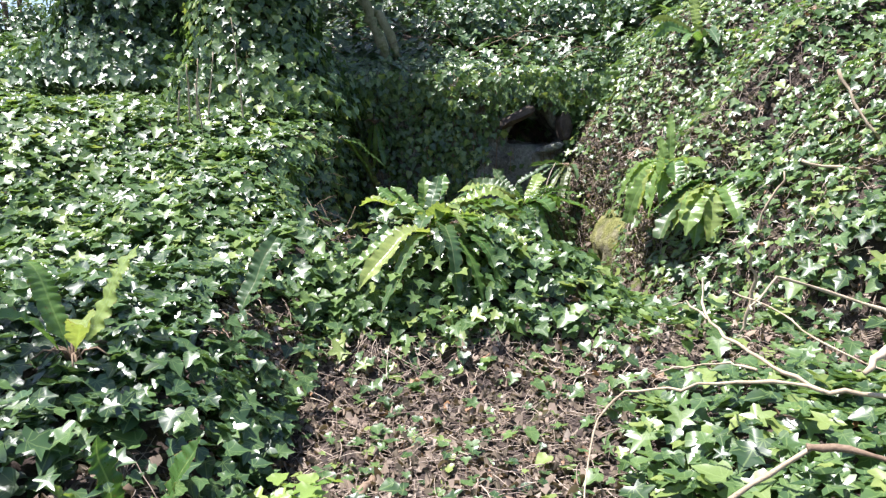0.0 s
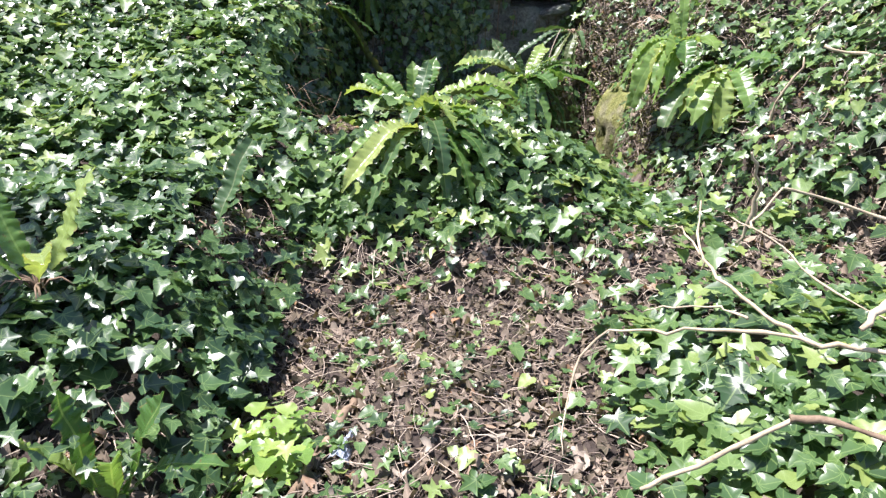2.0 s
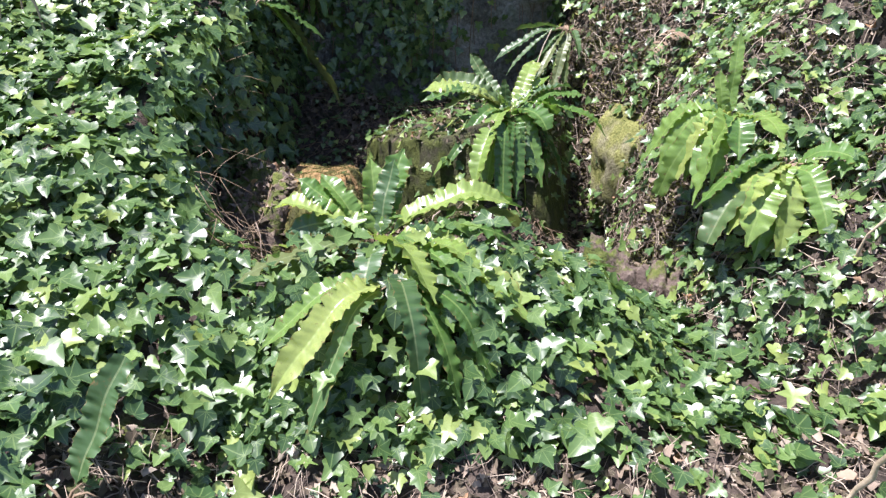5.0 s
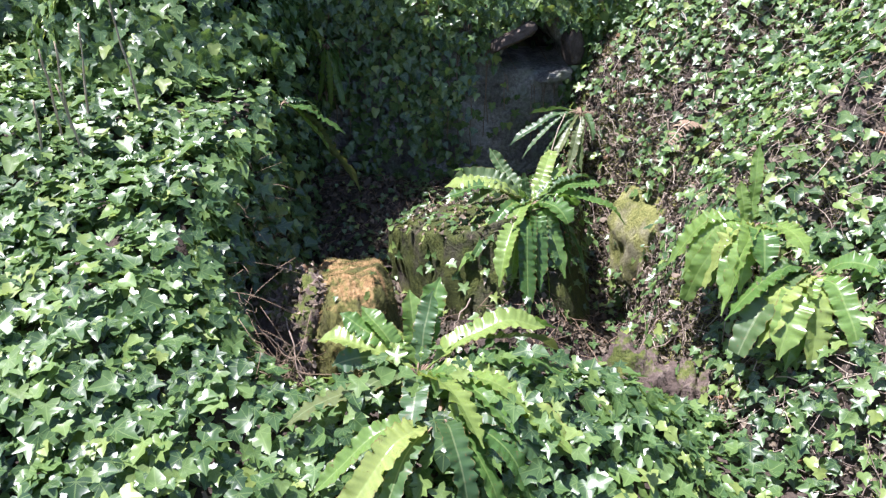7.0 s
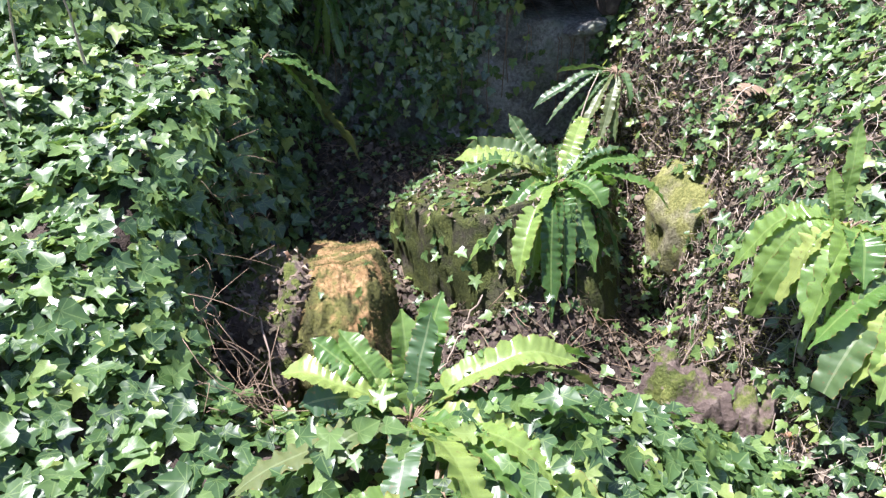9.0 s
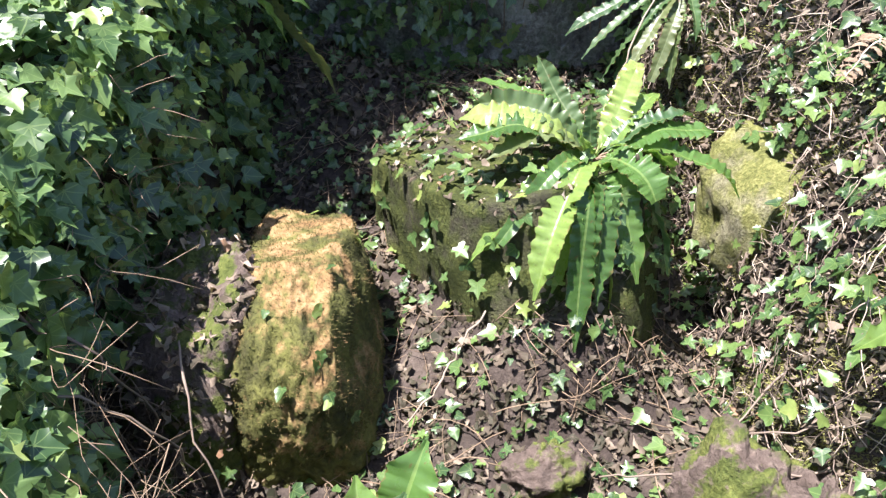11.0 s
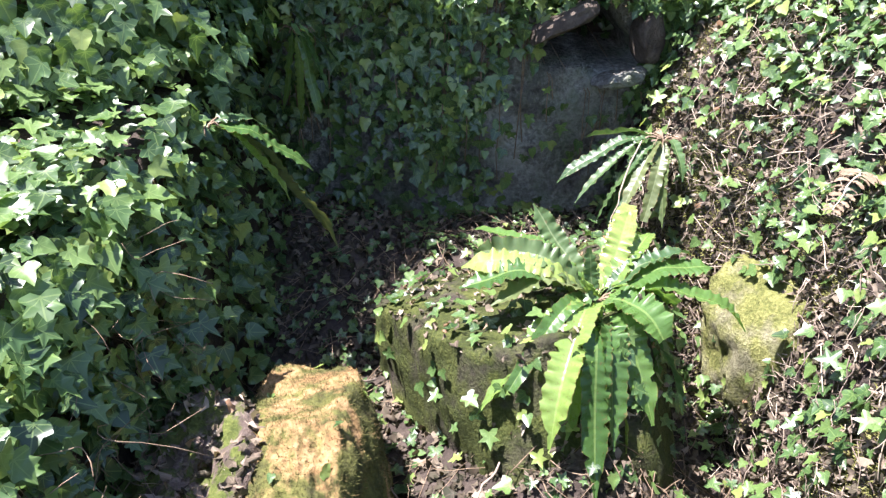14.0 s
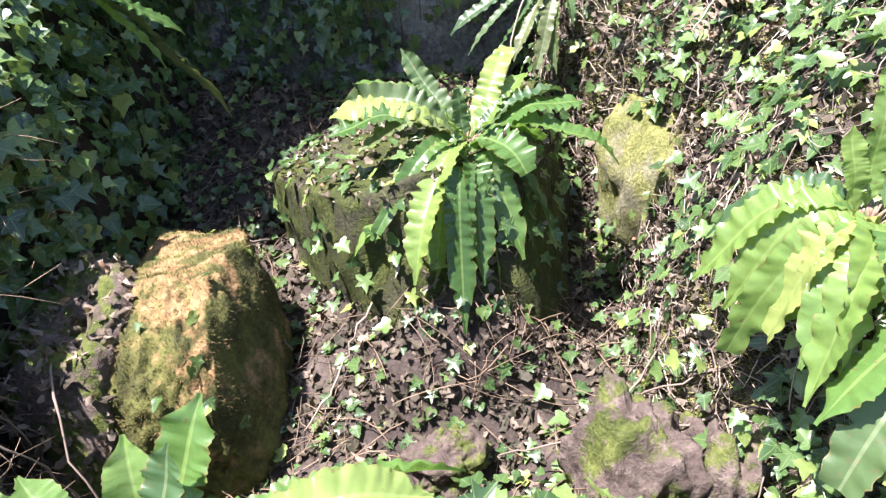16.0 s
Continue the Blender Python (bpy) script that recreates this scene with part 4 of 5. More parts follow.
fern("big green hart's-tongue fern on the ivy mound", (-0.08, 3.32, 0.83),
     [(-0.41, 3.4, 0.92, 0.06, 1.0), (-0.36, 3.34, 0.86, 0.05, 0.9), (0.01, 3.55, 1.06, 0.0, 1.0), (-0.1, 3.49, 1.05, 0.0, 0.85), (-0.04, 3.44, 0.98, 0.0, 0.7), (-0.2, 3.46, 0.93, 0.01, 0.7), (0.44, 3.45, 0.8, 0.1, 1.05), (0.43, 3.34, 0.8, 0.07, 0.95), (0.41, 3.5, 0.86, 0.08, 0.8),
      (0.36, 3.08, 0.74, 0.09, 1.0), (0.4, 3.02, 0.7, 0.12, 1.0), (0.3, 3.2, 0.8, 0.07, 0.8), (0.1, 2.93, 0.86, 0.08, 1.15), (-0.11, 3.02, 0.84, 0.05, 0.9), (-0.5, 3.1, 0.8, 0.06, 1.05), (-0.3, 3.12, 0.82, 0.06, 0.8), (0.22, 3.0, 0.8, 0.08, 0.9), (-0.02, 3.46, 1.06, 0.0, 0.8), (-0.26, 3.46, 1.01, 0.02, 0.8), (-0.33, 3.43, 1.0, 0.03, 0.8), (0.36, 3.42, 0.93, 0.08, 0.9)], 4, 0.22, 0.09)
fern("drooping hart's-tongue fern with long hanging fronds on the mound", (-0.02, 3.1, 0.82),
     [(-0.345, 2.81, 0.63, 0.1, 1.1), (-0.25, 2.74, 0.53, 0.12, 1.0), (0.065, 2.79, 0.62, 0.13, 1.05), (0.27, 2.9, 0.62, 0.1, 1.0), (0.36, 2.98, 0.66, 0.08, 0.9), (0.17, 2.84, 0.56, 0.1, 0.9), (-0.4, 2.95, 0.68, 0.08, 0.8), (0.42, 3.05, 0.66, 0.1, 0.9)], 5, 0.6, 0.076, 8)
# every frond takes the darker colour here, which stands in for shade
fern("dark hart's-tongue fern hanging beside the rock face", (1.03, 5.8, 0.97),
     [(0.7, 5.86, 0.95, 0.03, 0.9), (0.57, 5.75, 0.78, 0.07, 0.9), (0.705, 5.6, 0.64, 0.07, 0.95), (0.64, 5.66, 0.72, 0.08, 0.8), (0.82, 5.57, 0.72, 0.06, 0.9), (0.91, 5.55, 0.69, 0.05, 0.9), (1.0, 5.55, 0.66, 0.05, 1.0), (1.06, 5.58, 0.86, 0.05, 0.8), (0.78, 5.6, 0.66, 0.08, 0.8)], 6, 1.0, 0.064)
fern("hart's-tongue fern with drooping fronds on the shaded bank", (-0.8, 5.3, 1.2),
     [(-0.46, 5.44, 0.97, 0.05, 0.9), (-0.41, 5.6, 0.54, 0.1, 0.8), (-0.47, 5.58, 0.72, 0.08, 0.7), (-0.55, 5.4, 0.86, 0.06, 0.8), (-0.6, 5.5, 1.1, 0.05, 0.7)], 7, 0.3, 0.088, 6)
fern("sunlit hart's-tongue fern arching from the steep bank", (1.25, 3.85, 1.06),
     [(0.965, 3.95, 0.86, 0.12, 0.95), (1.0, 3.86, 0.85, 0.13, 1.0), (1.05, 3.76, 0.86, 0.12, 1.0), (1.07, 3.66, 0.87, 0.11, 0.95), (1.06, 3.6, 0.83, 0.13, 0.9), (1.33, 3.6, 1.08, 0.07, 1.15), (1.26, 3.95, 1.38, 0.0, 0.5), (1.2, 3.92, 1.24, 0.0, 0.5), (1.02, 4.02, 0.92, 0.1, 0.8),
      (1.12, 3.62, 0.9, 0.12, 0.9), (1.0, 3.8, 0.78, 0.12, 0.9), (1.1, 3.8, 0.84, 0.1, 0.9), (1.2, 3.62, 1.0, 0.08, 1.0)], 8, 0.12, 0.096)
fern("hart's-tongue fern low on the bank with broad fronds", (1.4, 3.66, 0.96),
     [(1.055, 3.55, 0.84, 0.09, 1.1), (1.09, 3.48, 0.74, 0.11, 1.1), (1.14, 3.45, 0.79, 0.1, 1.15), (1.19, 3.4, 0.77, 0.1, 1.15), (1.31, 3.38, 0.74, 0.1, 1.0), (1.44, 3.37, 0.84, 0.08, 0.9), (1.12, 3.58, 0.86, 0.1, 0.9), (1.24, 3.42, 0.7, 0.1, 1.0), (1.6, 3.5, 1.02, 0.07, 0.9)], 15, 0.12, 0.1)
fern("narrow hart's-tongue fronds hanging on the rock face", (-0.62, 6.3, 1.33),
     [(-0.7, 6.2, 0.96, 0.02, 1.0), (-0.62, 6.19, 0.92, 0.02, 1.0), (-0.53, 6.2, 0.95, 0.02, 1.0), (-0.43, 6.2, 1.2, 0.03, 0.9), (-0.78, 6.2, 1.05, 0.02, 0.8), (-0.48, 6.2, 1.06, 0.03, 0.8)], 9, 0.7, 0.05)
fern("pale weathered hart's-tongue fern among ivy", (-1.03, 1.88, 0.68),
     [(-0.88, 2.0, 0.97, 0.02, 1.1), (-1.2, 2.0, 0.92, 0.04, 0.9), (-0.9, 1.72, 0.8, 0.06, 0.8), (-1.2, 1.7, 0.82, 0.06, 0.8)], 10, 0.0, 0.08)
fern("young hart's-tongue fern at the edge of the path", at(-0.66, 1.4, 0.02),
     [(-0.51, 1.4, 0.66, 0.01, 1.1), (-0.73, 1.4, 0.66, 0.02, 1.05), (-0.39, 1.38, 0.48, 0.06, 0.9), (-0.83, 1.35, 0.57, 0.03, 0.9), (-0.6, 1.32, 0.54, 0.04, 0.8)], 11, 0.0, 0.07, 5)
fern("single browned hart's-tongue frond beside the path", (-0.778, 2.51, 0.6), [(-0.646, 2.684, 0.88, 0.0, 0.95), (-0.7, 2.4, 0.62, 0.03, 0.5)], 12, 1.0, 0.078, 5)
fern("dark green fern high on the slope", (2.0, 5.6, 1.9), [(1.55, 5.45, 1.95, 0.1, 1.0), (1.6, 5.65, 2.1, 0.1, 1.0), (1.7, 5.85, 2.25, 0.05, 1.0), (1.72, 5.25, 1.85, 0.1, 1.0), (1.95, 5.15, 1.85, 0.12, 0.9), (1.95, 5.75, 2.35, 0.0, 1.0), (2.25, 5.25, 1.9, 0.1, 0.9)], 13, 0.4, 0.08)

m_ = 330
mx, my = rng.normal(0.02, 0.25, m_), rng.normal(3.1, 0.17, m_)
collar = empty("ivy", at(0.0, 3.1), "ivy leaves growing up among the fern fronds", "ivy", "ivy plants on the banks")
fc, tp = leaf_pose(normal(mx, my), 0.5, 0.6)
foliage(collar, "foliage", np.stack([mx, my, height(mx, my) + rng.uniform(0.04, 0.25, m_)], 1), fc, tp, rng.uniform(0.045, 0.07, m_), IVY_T, IVY, (0, 3.0, 0.8), 150)

# a browned, feathery dead fern on the bank
withered = empty("dead_fern", (1.52, 5.15, 1.0), "withered tan feathery fern frond on the bank", "fern")
rach = bent([(1.58, 5.2, 0.98), (1.5, 5.1, 1.1), (1.38, 4.98, 1.14), (1.26, 4.86, 1.08)], 0.004, 0.002, 6, 0.002, 77)
child("stalk", tubes("stalk", [rach], STRAW, 5), withered)
for i, (q, r_) in enumerate(rach[3:]):
    for sgn in (1, -1):
        ln, aa = 0.09 * (1 - i / 22), radians(225 + sgn * 75)
        child("leaflet", frond_mesh(q, (q[0] + ln * math.cos(aa), q[1] + ln * math.sin(aa), q[2] - 0.25 * ln), 0.15 * ln, 0.018, 900 + 2 * i + sgn, 0, TWIG), withered)

# ---- fallen branches ----
branch = empty("fallen_branch", at(0.8, 1.7), "bare pale forked branch lying over the ivy", "branch")
child("limb", tubes("limb", [bent([(1.25, 1.3, 0.72), (0.98, 1.42, 0.74), (0.83, 1.47, 0.74), (0.74, 1.56, 0.78), (0.68, 1.72, 0.82), (0.76, 2.0, 0.87)], 0.0068, 0.0026, 5, 0.004, 1)], PALE_WOOD, 7), branch)
child("limb", tubes("limb", [bent([(0.85, 1.46, 0.735), (0.74, 1.5, 0.745), (0.58, 1.6, 0.69), (0.44, 1.68, 0.63), (0.36, 1.6, 0.5), (0.34, 1.5, 0.42)], 0.0053, 0.0017, 5, 0.003, 2)], PALE_WOOD, 6), branch)
child("limb", tubes("limb", [bent([(0.72, 1.53, 0.76), (0.68, 1.6, 0.755), (0.6, 1.66, 0.72), (0.55, 1.7, 0.69)], 0.0034, 0.0017, 4, 0.003, 3)], PALE_WOOD, 6), branch)
child("limb", tubes("limb", [bent([(0.68, 1.74, 0.82), (0.7, 1.95, 0.81), (0.71, 2.1, 0.76)], 0.0029, 0.0017, 4, 0.003, 4)], PALE_WOOD, 6), branch)
child("limb", tubes("limb", [bent([(0.83, 1.95, 0.84), (0.9, 1.8, 0.82), (0.95, 1.62, 0.78), (1.15, 1.45, 0.72)], 0.0024, 0.0026, 4, 0.003, 5)], PALE_WOOD, 6), branch)
b2 = empty("broken_branch", at(0.7, 1.25), "broken bare stick with a snapped pale end", "branch")
child("limb", tubes("limb", [bent([(0.46, 1.3, 0.5), (0.58, 1.27, 0.6), (0.7, 1.24, 0.715)], 0.0044, 0.0052, 5, 0.002, 6)], PALE_WOOD, 7), b2)
child("stub", tubes("stub", [bent([(0.69, 1.24, 0.715), (0.76, 1.22, 0.72), (0.9, 1.16, 0.7)], 0.0082, 0.0065, 4, 0.002, 7)], TWIG, 8), b2)
b3 = empty("branch", at(1.0, 1.45), "thick curved bare branch among ivy", "branch")
child("limb", tubes("limb", [bent([(0.9, 1.43, 0.79), (0.96, 1.46, 0.83), (1.05, 1.51, 0.85), (1.3, 1.56, 0.8)], 0.0073, 0.0095, 5, 0.003, 8)], PALE_WOOD, 8), b3)
for i, pts in enumerate([[(1.5, 3.3, 0.6), (1.48, 3.25, 0.85), (1.55, 3.2, 1.1)], [(1.75, 3.2, 1.55), (1.85, 3.1, 1.3), (2.0, 3.0, 1.15), (2.15, 2.95, 1.1)], [(1.6, 3.15, 1.15), (1.85, 3.05, 1.1), (2.1, 2.95, 1.0)],
                         [(1.7, 2.3, 0.6), (1.4, 2.4, 0.72), (1.15, 2.35, 0.78), (1.0, 2.2, 0.72)], [(1.1, 2.5, 0.55), (1.12, 2.46, 0.75), (1.05, 2.4, 0.9)]]):
    t = empty("twig", pts[0], "thin bare brown twig leaning on the bank", "twig", "twigs on the bank")
    child("stem", tubes("stem", [bent(pts, 0.008, 0.004, 5, 0.006, 20 + i)], PALE_WOOD, 6), t)
for i, (a, b, r) in enumerate([((-0.2, 1.9, 0), (-0.29, 1.48, 0), 0.014), ((0.12, 1.42, 0), (0.2, 1.3, 0), 0.01), ((-0.45, 1.42, 0), (-0.38, 1.6, 0), 0.005), ((-0.15, 2.05, 0), (0.2, 2.2, 0), 0.004), ((-0.6, 4.55, 0.0), (-0.78, 4.5, 0.0), 0.014)]):
    t = empty("stick", at(a[0], a[1]), "dead brown stick lying on the earth", "stick", "sticks on the earth")
    pts = [at(a[0] + (b[0] - a[0]) * k, a[1] + (b[1] - a[1]) * k, 0.02) for k in (0, 0.35, 0.7, 1)]
    child("stem", tubes("stem", [bent(pts, r, r * 0.8, 4, 0.004, 30 + i)], TWIG, 6), t)

# ---- trees ----


def crown_leaves(centres, radii, per, size):
    P = []
    for c, r in zip(centres, radii):
        d = rand_dirs(per) * (rng.random((per, 1)) ** 0.4) * r
        P.append(np.array(c) + d * [1, 1, 0.7])
    return np.vstack(P)


def ivy_tree(label, base, top, r0, r1, ivy_r, n_leaves, crown, seed, mat=IVY_DARK, zmax=9.0):
    thing = empty("ivy_covered_tree", base, label, "tree", "ivy-clad trees")
    base, top = np.array(base, float), np.array(top, float)
    mid = base + (top - base) * 0.5 + [0.06, 0.0, 0]
    path = bent([base - [0, 0, 0.3], base + (mid - base) * 0.3, mid, top], r0, r1, 5, 0.02, seed)
    child("trunk", tubes("trunk", [path], BARK, 10), thing)
    t = rng.random(n_leaves) ** 1.9
    a = rng.uniform(0, 2 * math.pi, n_leaves)
    rad = (ivy_r * (1 - 0.45 * t) * (1 + 0.35 * vnoise(a * 1.6 + seed, t * 7)) + 0.06 * rng.standard_normal(n_leaves)) * (1 + 0.55 * (1 - sm(0, 0.18, t)))
    c = base + (top - base) * t[:, None]
    out = np.stack([np.cos(a), np.sin(a), 0 * a], 1)
    pos = c + out * rad[:, None]
    foliage(thing, "foliage", pos, out + [0, 0, 0.55] + 0.5 * rand_dirs(n_leaves), np.tile([0, 0, -1.0], (n_leaves, 1)) + 0.5 * rand_dirs(n_leaves), rng.uniform(0.055, 0.09, n_leaves), IVY_T, mat)
    limbs, tips = [], []
    for i in range(crown):
        s = 0.55 + 0.45 * rng.random()
        p = base + (top - base) * s
        az = rng.uniform(0.25, 2.9)
        ln = rng.uniform(0.9, 2.0)
        q = p + np.array([math.cos(az) * ln, math.sin(az) * ln, ln * rng.uniform(0.2, 0.8)])
        limbs.append(bent([p, (p + q) / 2 + [0, 0, 0.12], q], 0.035, 0.008, 4, 0.03, seed * 50 + i))
        tips += [q, (p + q) / 2 + [0.1, 0, 0.2]]
    if limbs:
        for lm in limbs:
            child("limb", tubes("limb", [lm], BARK, 6), thing)
        lp = crown_leaves(tips, [0.45] * len(tips), 150, 0.08)
        foliage(thing, "crown", lp, rand_dirs(len(lp)) + [0, 0, 0.6], rand_dirs(len(lp)), rng.uniform(0.07, 0.11, len(lp)), IVY_T, IVY)
    return thing


ivy_tree("tree trunk thickly wrapped in dark ivy", at(-1.5, 5.8), (-1.7, 6.4, 5.6), 0.2, 0.1, 0.44, 9500, 3, 3, IVY)
ivy_tree("old trunk buried in a broad mass of dark ivy", at(-2.75, 6.3), (-2.55, 6.6, 4.6), 0.2, 0.1, 0.62, 10500, 6, 4)


def thin_tree(label, pts, r0, r1, seed, mat=MOSSY_BARK, twigs=8):
    thing = empty("tree", pts[0], label, "tree", "thin trees above the hollow")
    path = bent(pts, r0, r1, 6, 0.012, seed)
    child("trunk", tubes("trunk", [path], mat, 8), thing)
    r = np.random.default_rng(seed)
    top = np.array(pts[-1])
    for i in range(twigs):
        k = int(len(path) * r.uniform(0.5, 0.95))
        p = np.array(path[k][0])
        q = p + np.array([r.normal(0, 0.5), r.normal(0, 0.5), r.uniform(0.3, 0.9)])
        child("limb", tubes("limb", [bent([p, (p + q) / 2 + [0.05, 0, 0.05], q], 0.014, 0.004, 4, 0.02, seed * 9 + i)], mat, 5), thing)
    return thing


thin_tree("slender pale mossy tree trunk leaning over the ledge", [at(-0.5, 7.2, -0.1), (-0.66, 7.2, 2.15), (-0.78, 7.2, 2.5), (-1.1, 7.2, 3.6), (-1.3, 7.2, 5.0)], 0.055, 0.03, 61)
thin_tree("slender bare trunk crossing behind the ledge", [at(-0.32, 7.3, -0.1), (-0.62, 7.35, 2.3), (-0.95, 7.5, 2.7), (-1.3, 7.6, 4.2)], 0.045, 0.02, 62)
for i in range(16):
    tx, ty = rng.uniform(-11, -3.6), rng.uniform(10, 22)
    thin_tree("distant bare woodland tree on the slope", [at(tx, ty, -0.1), (tx + rng.normal(0, 0.2), ty, 4), (tx + rng.normal(0, 0.6), ty, 8)], rng.uniform(0.06, 0.14), 0.02, 70 + i, BARK, 10)
for i in range(8):
    tx, ty = rng.uniform(-2, 6), rng.uniform(8.2, 13)
    z0 = float(height(tx, ty))
    thin_tree("thin bare sapling on the slope", [(tx, ty, z0 - 0.1), (tx + rng.normal(0, 0.2), ty, z0 + 1.2), (tx + rng.normal(0, 0.5), ty, z0 + 3)], 0.03, 0.01, 90 + i, TWIG, 6)


# unseen leaning tree added by the path's start, whose crown shades the near bank
shade_tree = empty("tree", at(-3.7, 0.5), "unseen leaning tree added to shade the near bank", "tree")
lean_ = bent([at(-3.7, 0.5, -0.2), (-3.6, 0.7, 1.6), (-3.2, 1.1, 3.0), (-2.5, 1.6, 3.9)], 0.11, 0.03, 6, 0.015, 401)
child("trunk", tubes("trunk", [lean_], BARK, 9), shade_tree)
shade_tips = []
for i in range(9):
    p = np.array(lean_[-1 - i][0])
    q = p + [rng.normal(0.15, 0.3), rng.normal(0.0, 0.4), rng.uniform(0.0, 0.35)]
    shade_tips += [q, (p + q) / 2]
    child("limb", tubes("limb", [bent([p, (p + q) / 2 + [0, 0, 0.06], q], 0.016, 0.005, 4, 0.015, 410 + i)], BARK, 5), shade_tree)
lp = crown_leaves(shade_tips, [0.32] * len(shade_tips), 45, 0.08)
foliage(shade_tree, "crown", lp, rand_dirs(len(lp)) + [0, 0, 0.8], rand_dirs(len(lp)), rng.uniform(0.06, 0.1, len(lp)), IVY_T, IVY)

# evergreen scrub on the slope
def shrub(label, c, r, n, mat):
    thing = empty("shrub", c, label, "shrub", "shrubs on the slope")
    d = rand_dirs(n)
    d[:, 2] = np.abs(d[:, 2])
    pos = np.array(c) + d * (0.55 + 0.45 * rng.random((n, 1))) * [r, r, r * 0.9] * (1 + 0.6 * vnoise(d[:, 0] * 3 + c[0], d[:, 1] * 3 + d[:, 2] * 2)[:, None])
    stems = [bent([np.array(c) - [0, 0, 0.2], np.array(c) + q * r * 0.5, np.array(c) + q * r * 0.9], 0.014, 0.005, 3, 0.02, 300 + i) for i, q in enumerate(d[:7])]
    for st in stems:
        child("stem", tubes("stem", [st], TWIG, 5), thing)
    foliage(thing, "foliage", pos, d + 0.6 * rand_dirs(n) + [0, 0, 0.3], rand_dirs(n) + [0, 0, -0.6], rng.uniform(0.05, 0.09, n), IVY_T, mat)


for sx, sy, sr in [(0.3, 8.3, 0.6), (1.4, 8.6, 0.7), (-0.2, 9.6, 0.9), (2.3, 8.0, 0.6), (1.0, 10.2, 1.0), (3.3, 9.0, 0.9), (-1.2, 9.2, 0.7), (-4.8, 8.4, 0.8)]:
    shrub("dense dark evergreen scrub on the slope", at(sx, sy, 0.0), sr, 1300, IVY_DARK)

# brambles and dry canes above the hollow
canes = []
for i in range(90):
    bx, by = rng.uniform(-1.2, 3.0), rng.uniform(7.2, 9.0)
    a, ln = rng.uniform(0, 6.28), rng.uniform(0.3, 0.9)
    z0 = float(height(bx, by))
    canes.append([((bx + math.cos(a) * ln * t, by + math.sin(a) * ln * t * 0.5, z0 + 0.1 + ln * 0.9 * t - ln * 0.75 * t * t), 0.005 * (1.2 - 0.7 * t)) for t in (0, 0.25, 0.5, 0.75, 1.0)])
tagged(new("bramble_canes", tubes("bramble_canes", canes, TWIG, 4)), "arching dry brown canes on the upper slope", "brambles", kind="stuff")

# tall dead stalks on the ivy bank
for i, (sx, sy, hh, lean) in enumerate([(-1.62, 4.5, 0.36, 0.02), (-1.58, 4.5, 0.4, 0.05), (-1.5, 4.42, 0.3, -0.03), (-1.66, 4.35, 0.22, 0.06), (-1.32, 4.7, 0.7, -0.05), (-1.55, 4.62, 0.42, 0.08)]):
    b = at(sx, sy)
    t = empty("dead_stalk", b, "thin straw-coloured dead stalk standing in ivy", "stalk", "dead stalks in the ivy")
    child("stem", tubes("stem", [bent([b, (b[0] + lean * 0.4, b[1], b[2] + hh * 0.5), (b[0] + lean, b[1] - 0.03, b[2] + hh + 0.1)], 0.007, 0.004, 4, 0.003, 120 + i)], PALE_WOOD, 5), t)

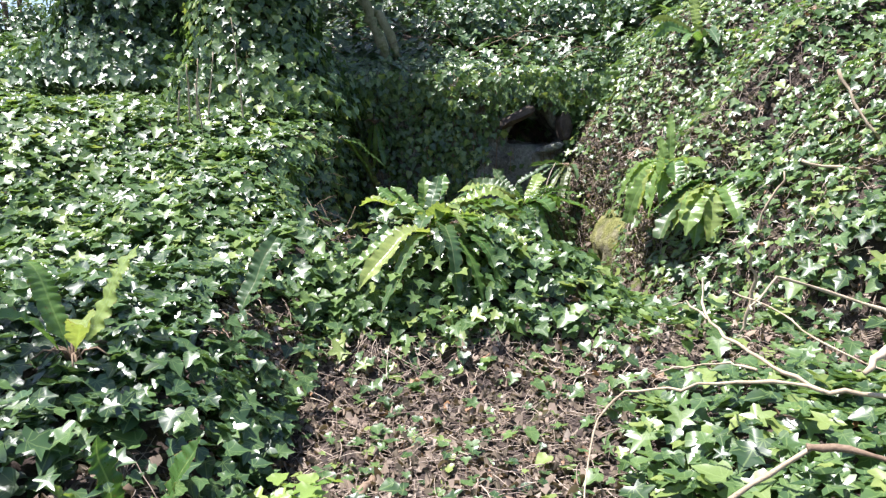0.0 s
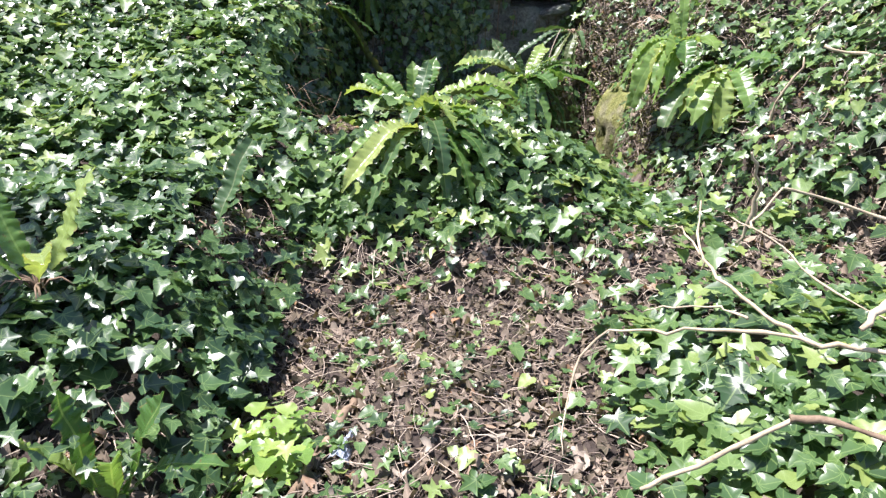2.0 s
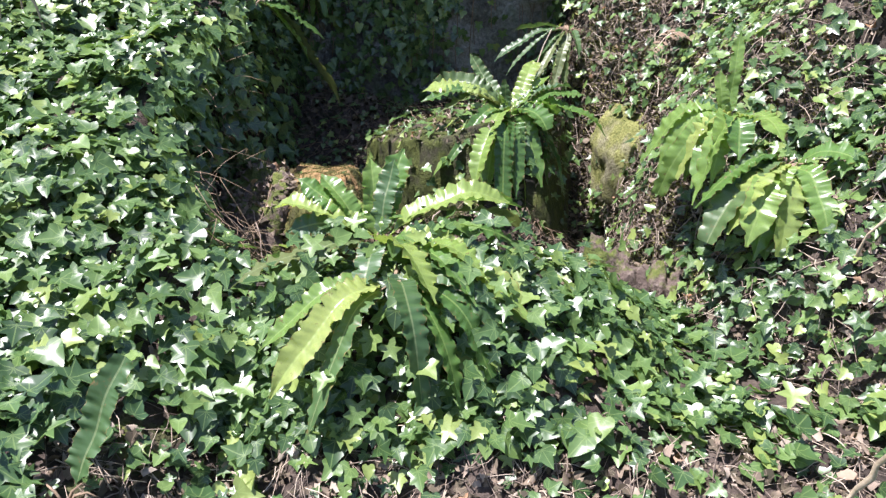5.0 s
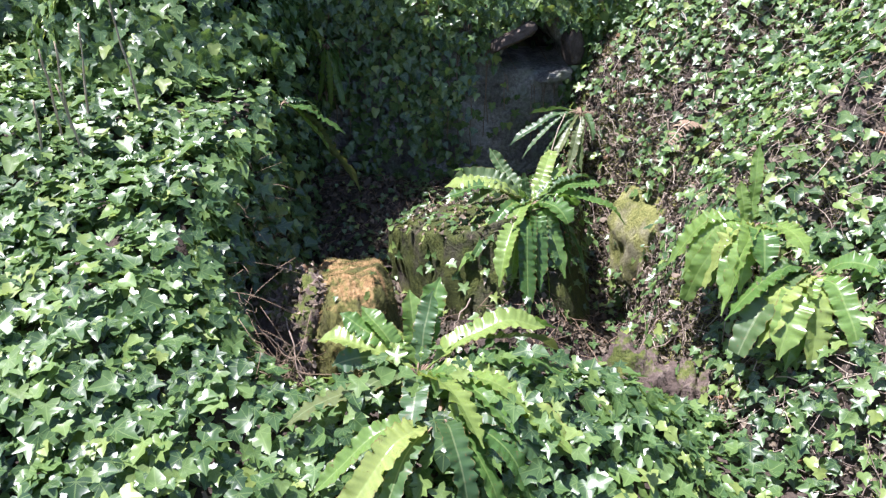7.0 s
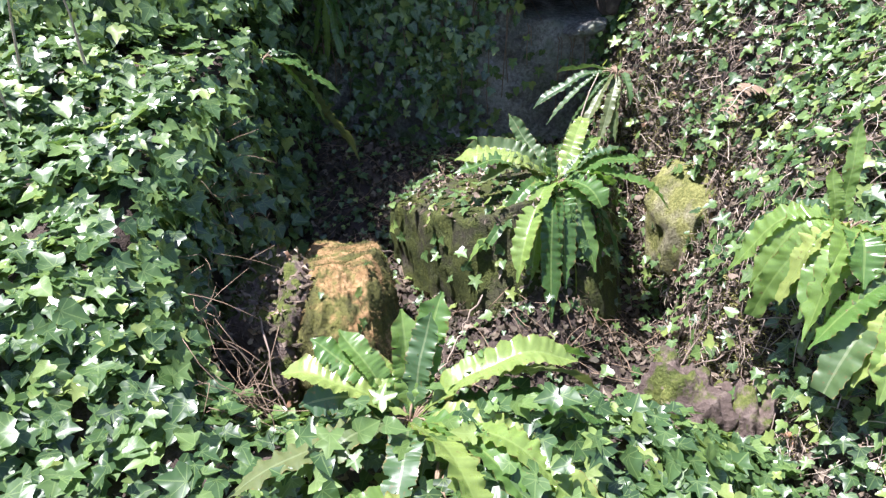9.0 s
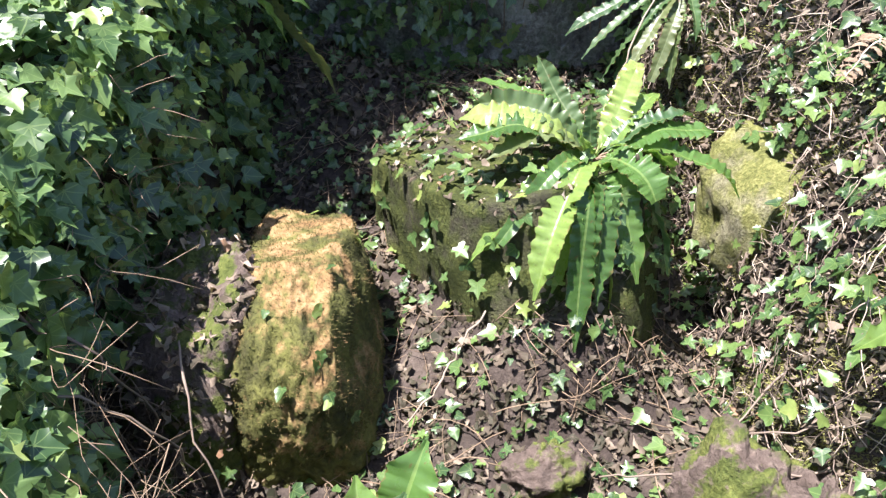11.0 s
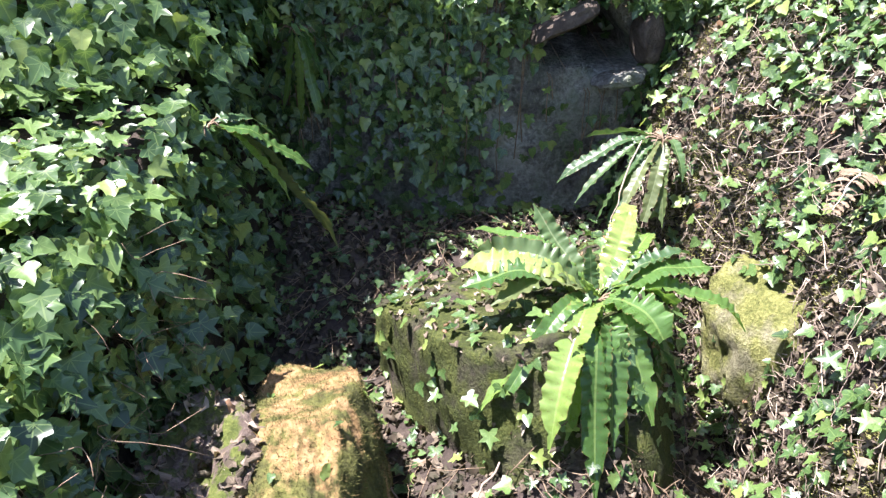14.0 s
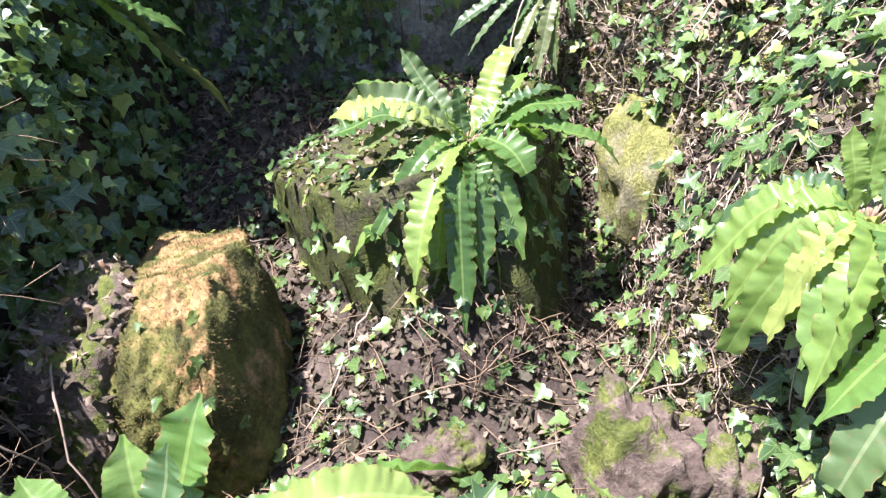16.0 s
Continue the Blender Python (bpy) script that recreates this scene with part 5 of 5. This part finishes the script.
# hanging roots and runners over the hollow
for i, pts in enumerate([[at(-0.2, 4.95, 0.35), (-0.26, 4.85, 0.4), (-0.22, 4.7, 0.28), (-0.12, 4.6, 0.1)], [at(-0.75, 4.4, 0.06), (-0.68, 4.2, 0.5), (-0.6, 4.0, 0.35), (-0.5, 3.9, 0.1)],
                         [(0.2, 4.46, 0.42), (0.12, 4.4, 0.3), (0.05, 4.32, 0.2), (-0.05, 4.25, 0.08)], [(1.3, 4.0, 0.42), (1.05, 3.95, 0.36), (0.8, 3.98, 0.28), (0.55, 4.05, 0.14)],
                         [(1.35, 4.1, 0.5), (1.1, 4.05, 0.42), (0.95, 4.15, 0.22)], [(1.25, 4.45, 0.6), (1.15, 4.3, 0.45), (1.0, 4.2, 0.25), (0.9, 4.1, 0.2)], [(0.9, 5.7, 1.0), (0.8, 5.6, 0.75), (0.78, 5.55, 0.55)],
                         [(-1.05, 3.75, 0.85), (-0.8, 3.85, 0.75), (-0.62, 3.9, 0.5), (-0.6, 3.95, 0.2)], [(-1.0, 4.0, 0.9), (-0.78, 4.0, 0.7), (-0.7, 4.02, 0.4)]]):
    t = empty("runner", pts[0], "thin pale brown ivy runner trailing down", "ivy stem", "ivy runners")
    child("stem", tubes("stem", [bent(pts, 0.004, 0.003, 5, 0.006, 140 + i)], STRAW, 5), t)

# scrap of thin grey plastic caught under a stick
bm = bmesh.new()
bmesh.ops.create_grid(bm, x_segments=10, y_segments=12, size=1.0)
for v in bm.verts:
    x, y = v.co.x, v.co.y
    wide = 0.03 * (1 - 0.6 * (y + 1) / 2)
    v.co = Vector((x * wide + 0.006 * noise.noise((x * 3, y * 3, 1)), y * 0.05, 0.022 * (1 - x * x) + 0.012 * noise.noise((x * 4, y * 4, 5))))
bmesh.ops.solidify(bm, geom=bm.faces[:], thickness=0.0015)
me = bpy.data.meshes.new("plastic_scrap")
bm.to_mesh(me)
bm.free()
pm, pn, pl, pb = nodes_of("grey_plastic")
pb.inputs["Base Color"].default_value = (0.42, 0.45, 0.52, 1)
pb.inputs["Roughness"].default_value = 0.25
pb.inputs["Transmission Weight"].default_value = 0.35
k = noise_node(pn, pl, 60, 4)
bump(pn, pl, pb, k.outputs[0], 0.5, 0.004)
me.materials.append(pm)
scrap = tagged(new("plastic_scrap", me), "crumpled scrap of shiny blue-grey plastic on the earth", "litter")
scrap.matrix_world = pose(*at(-0.19, 1.64, 0.022), 0, 8, -12)
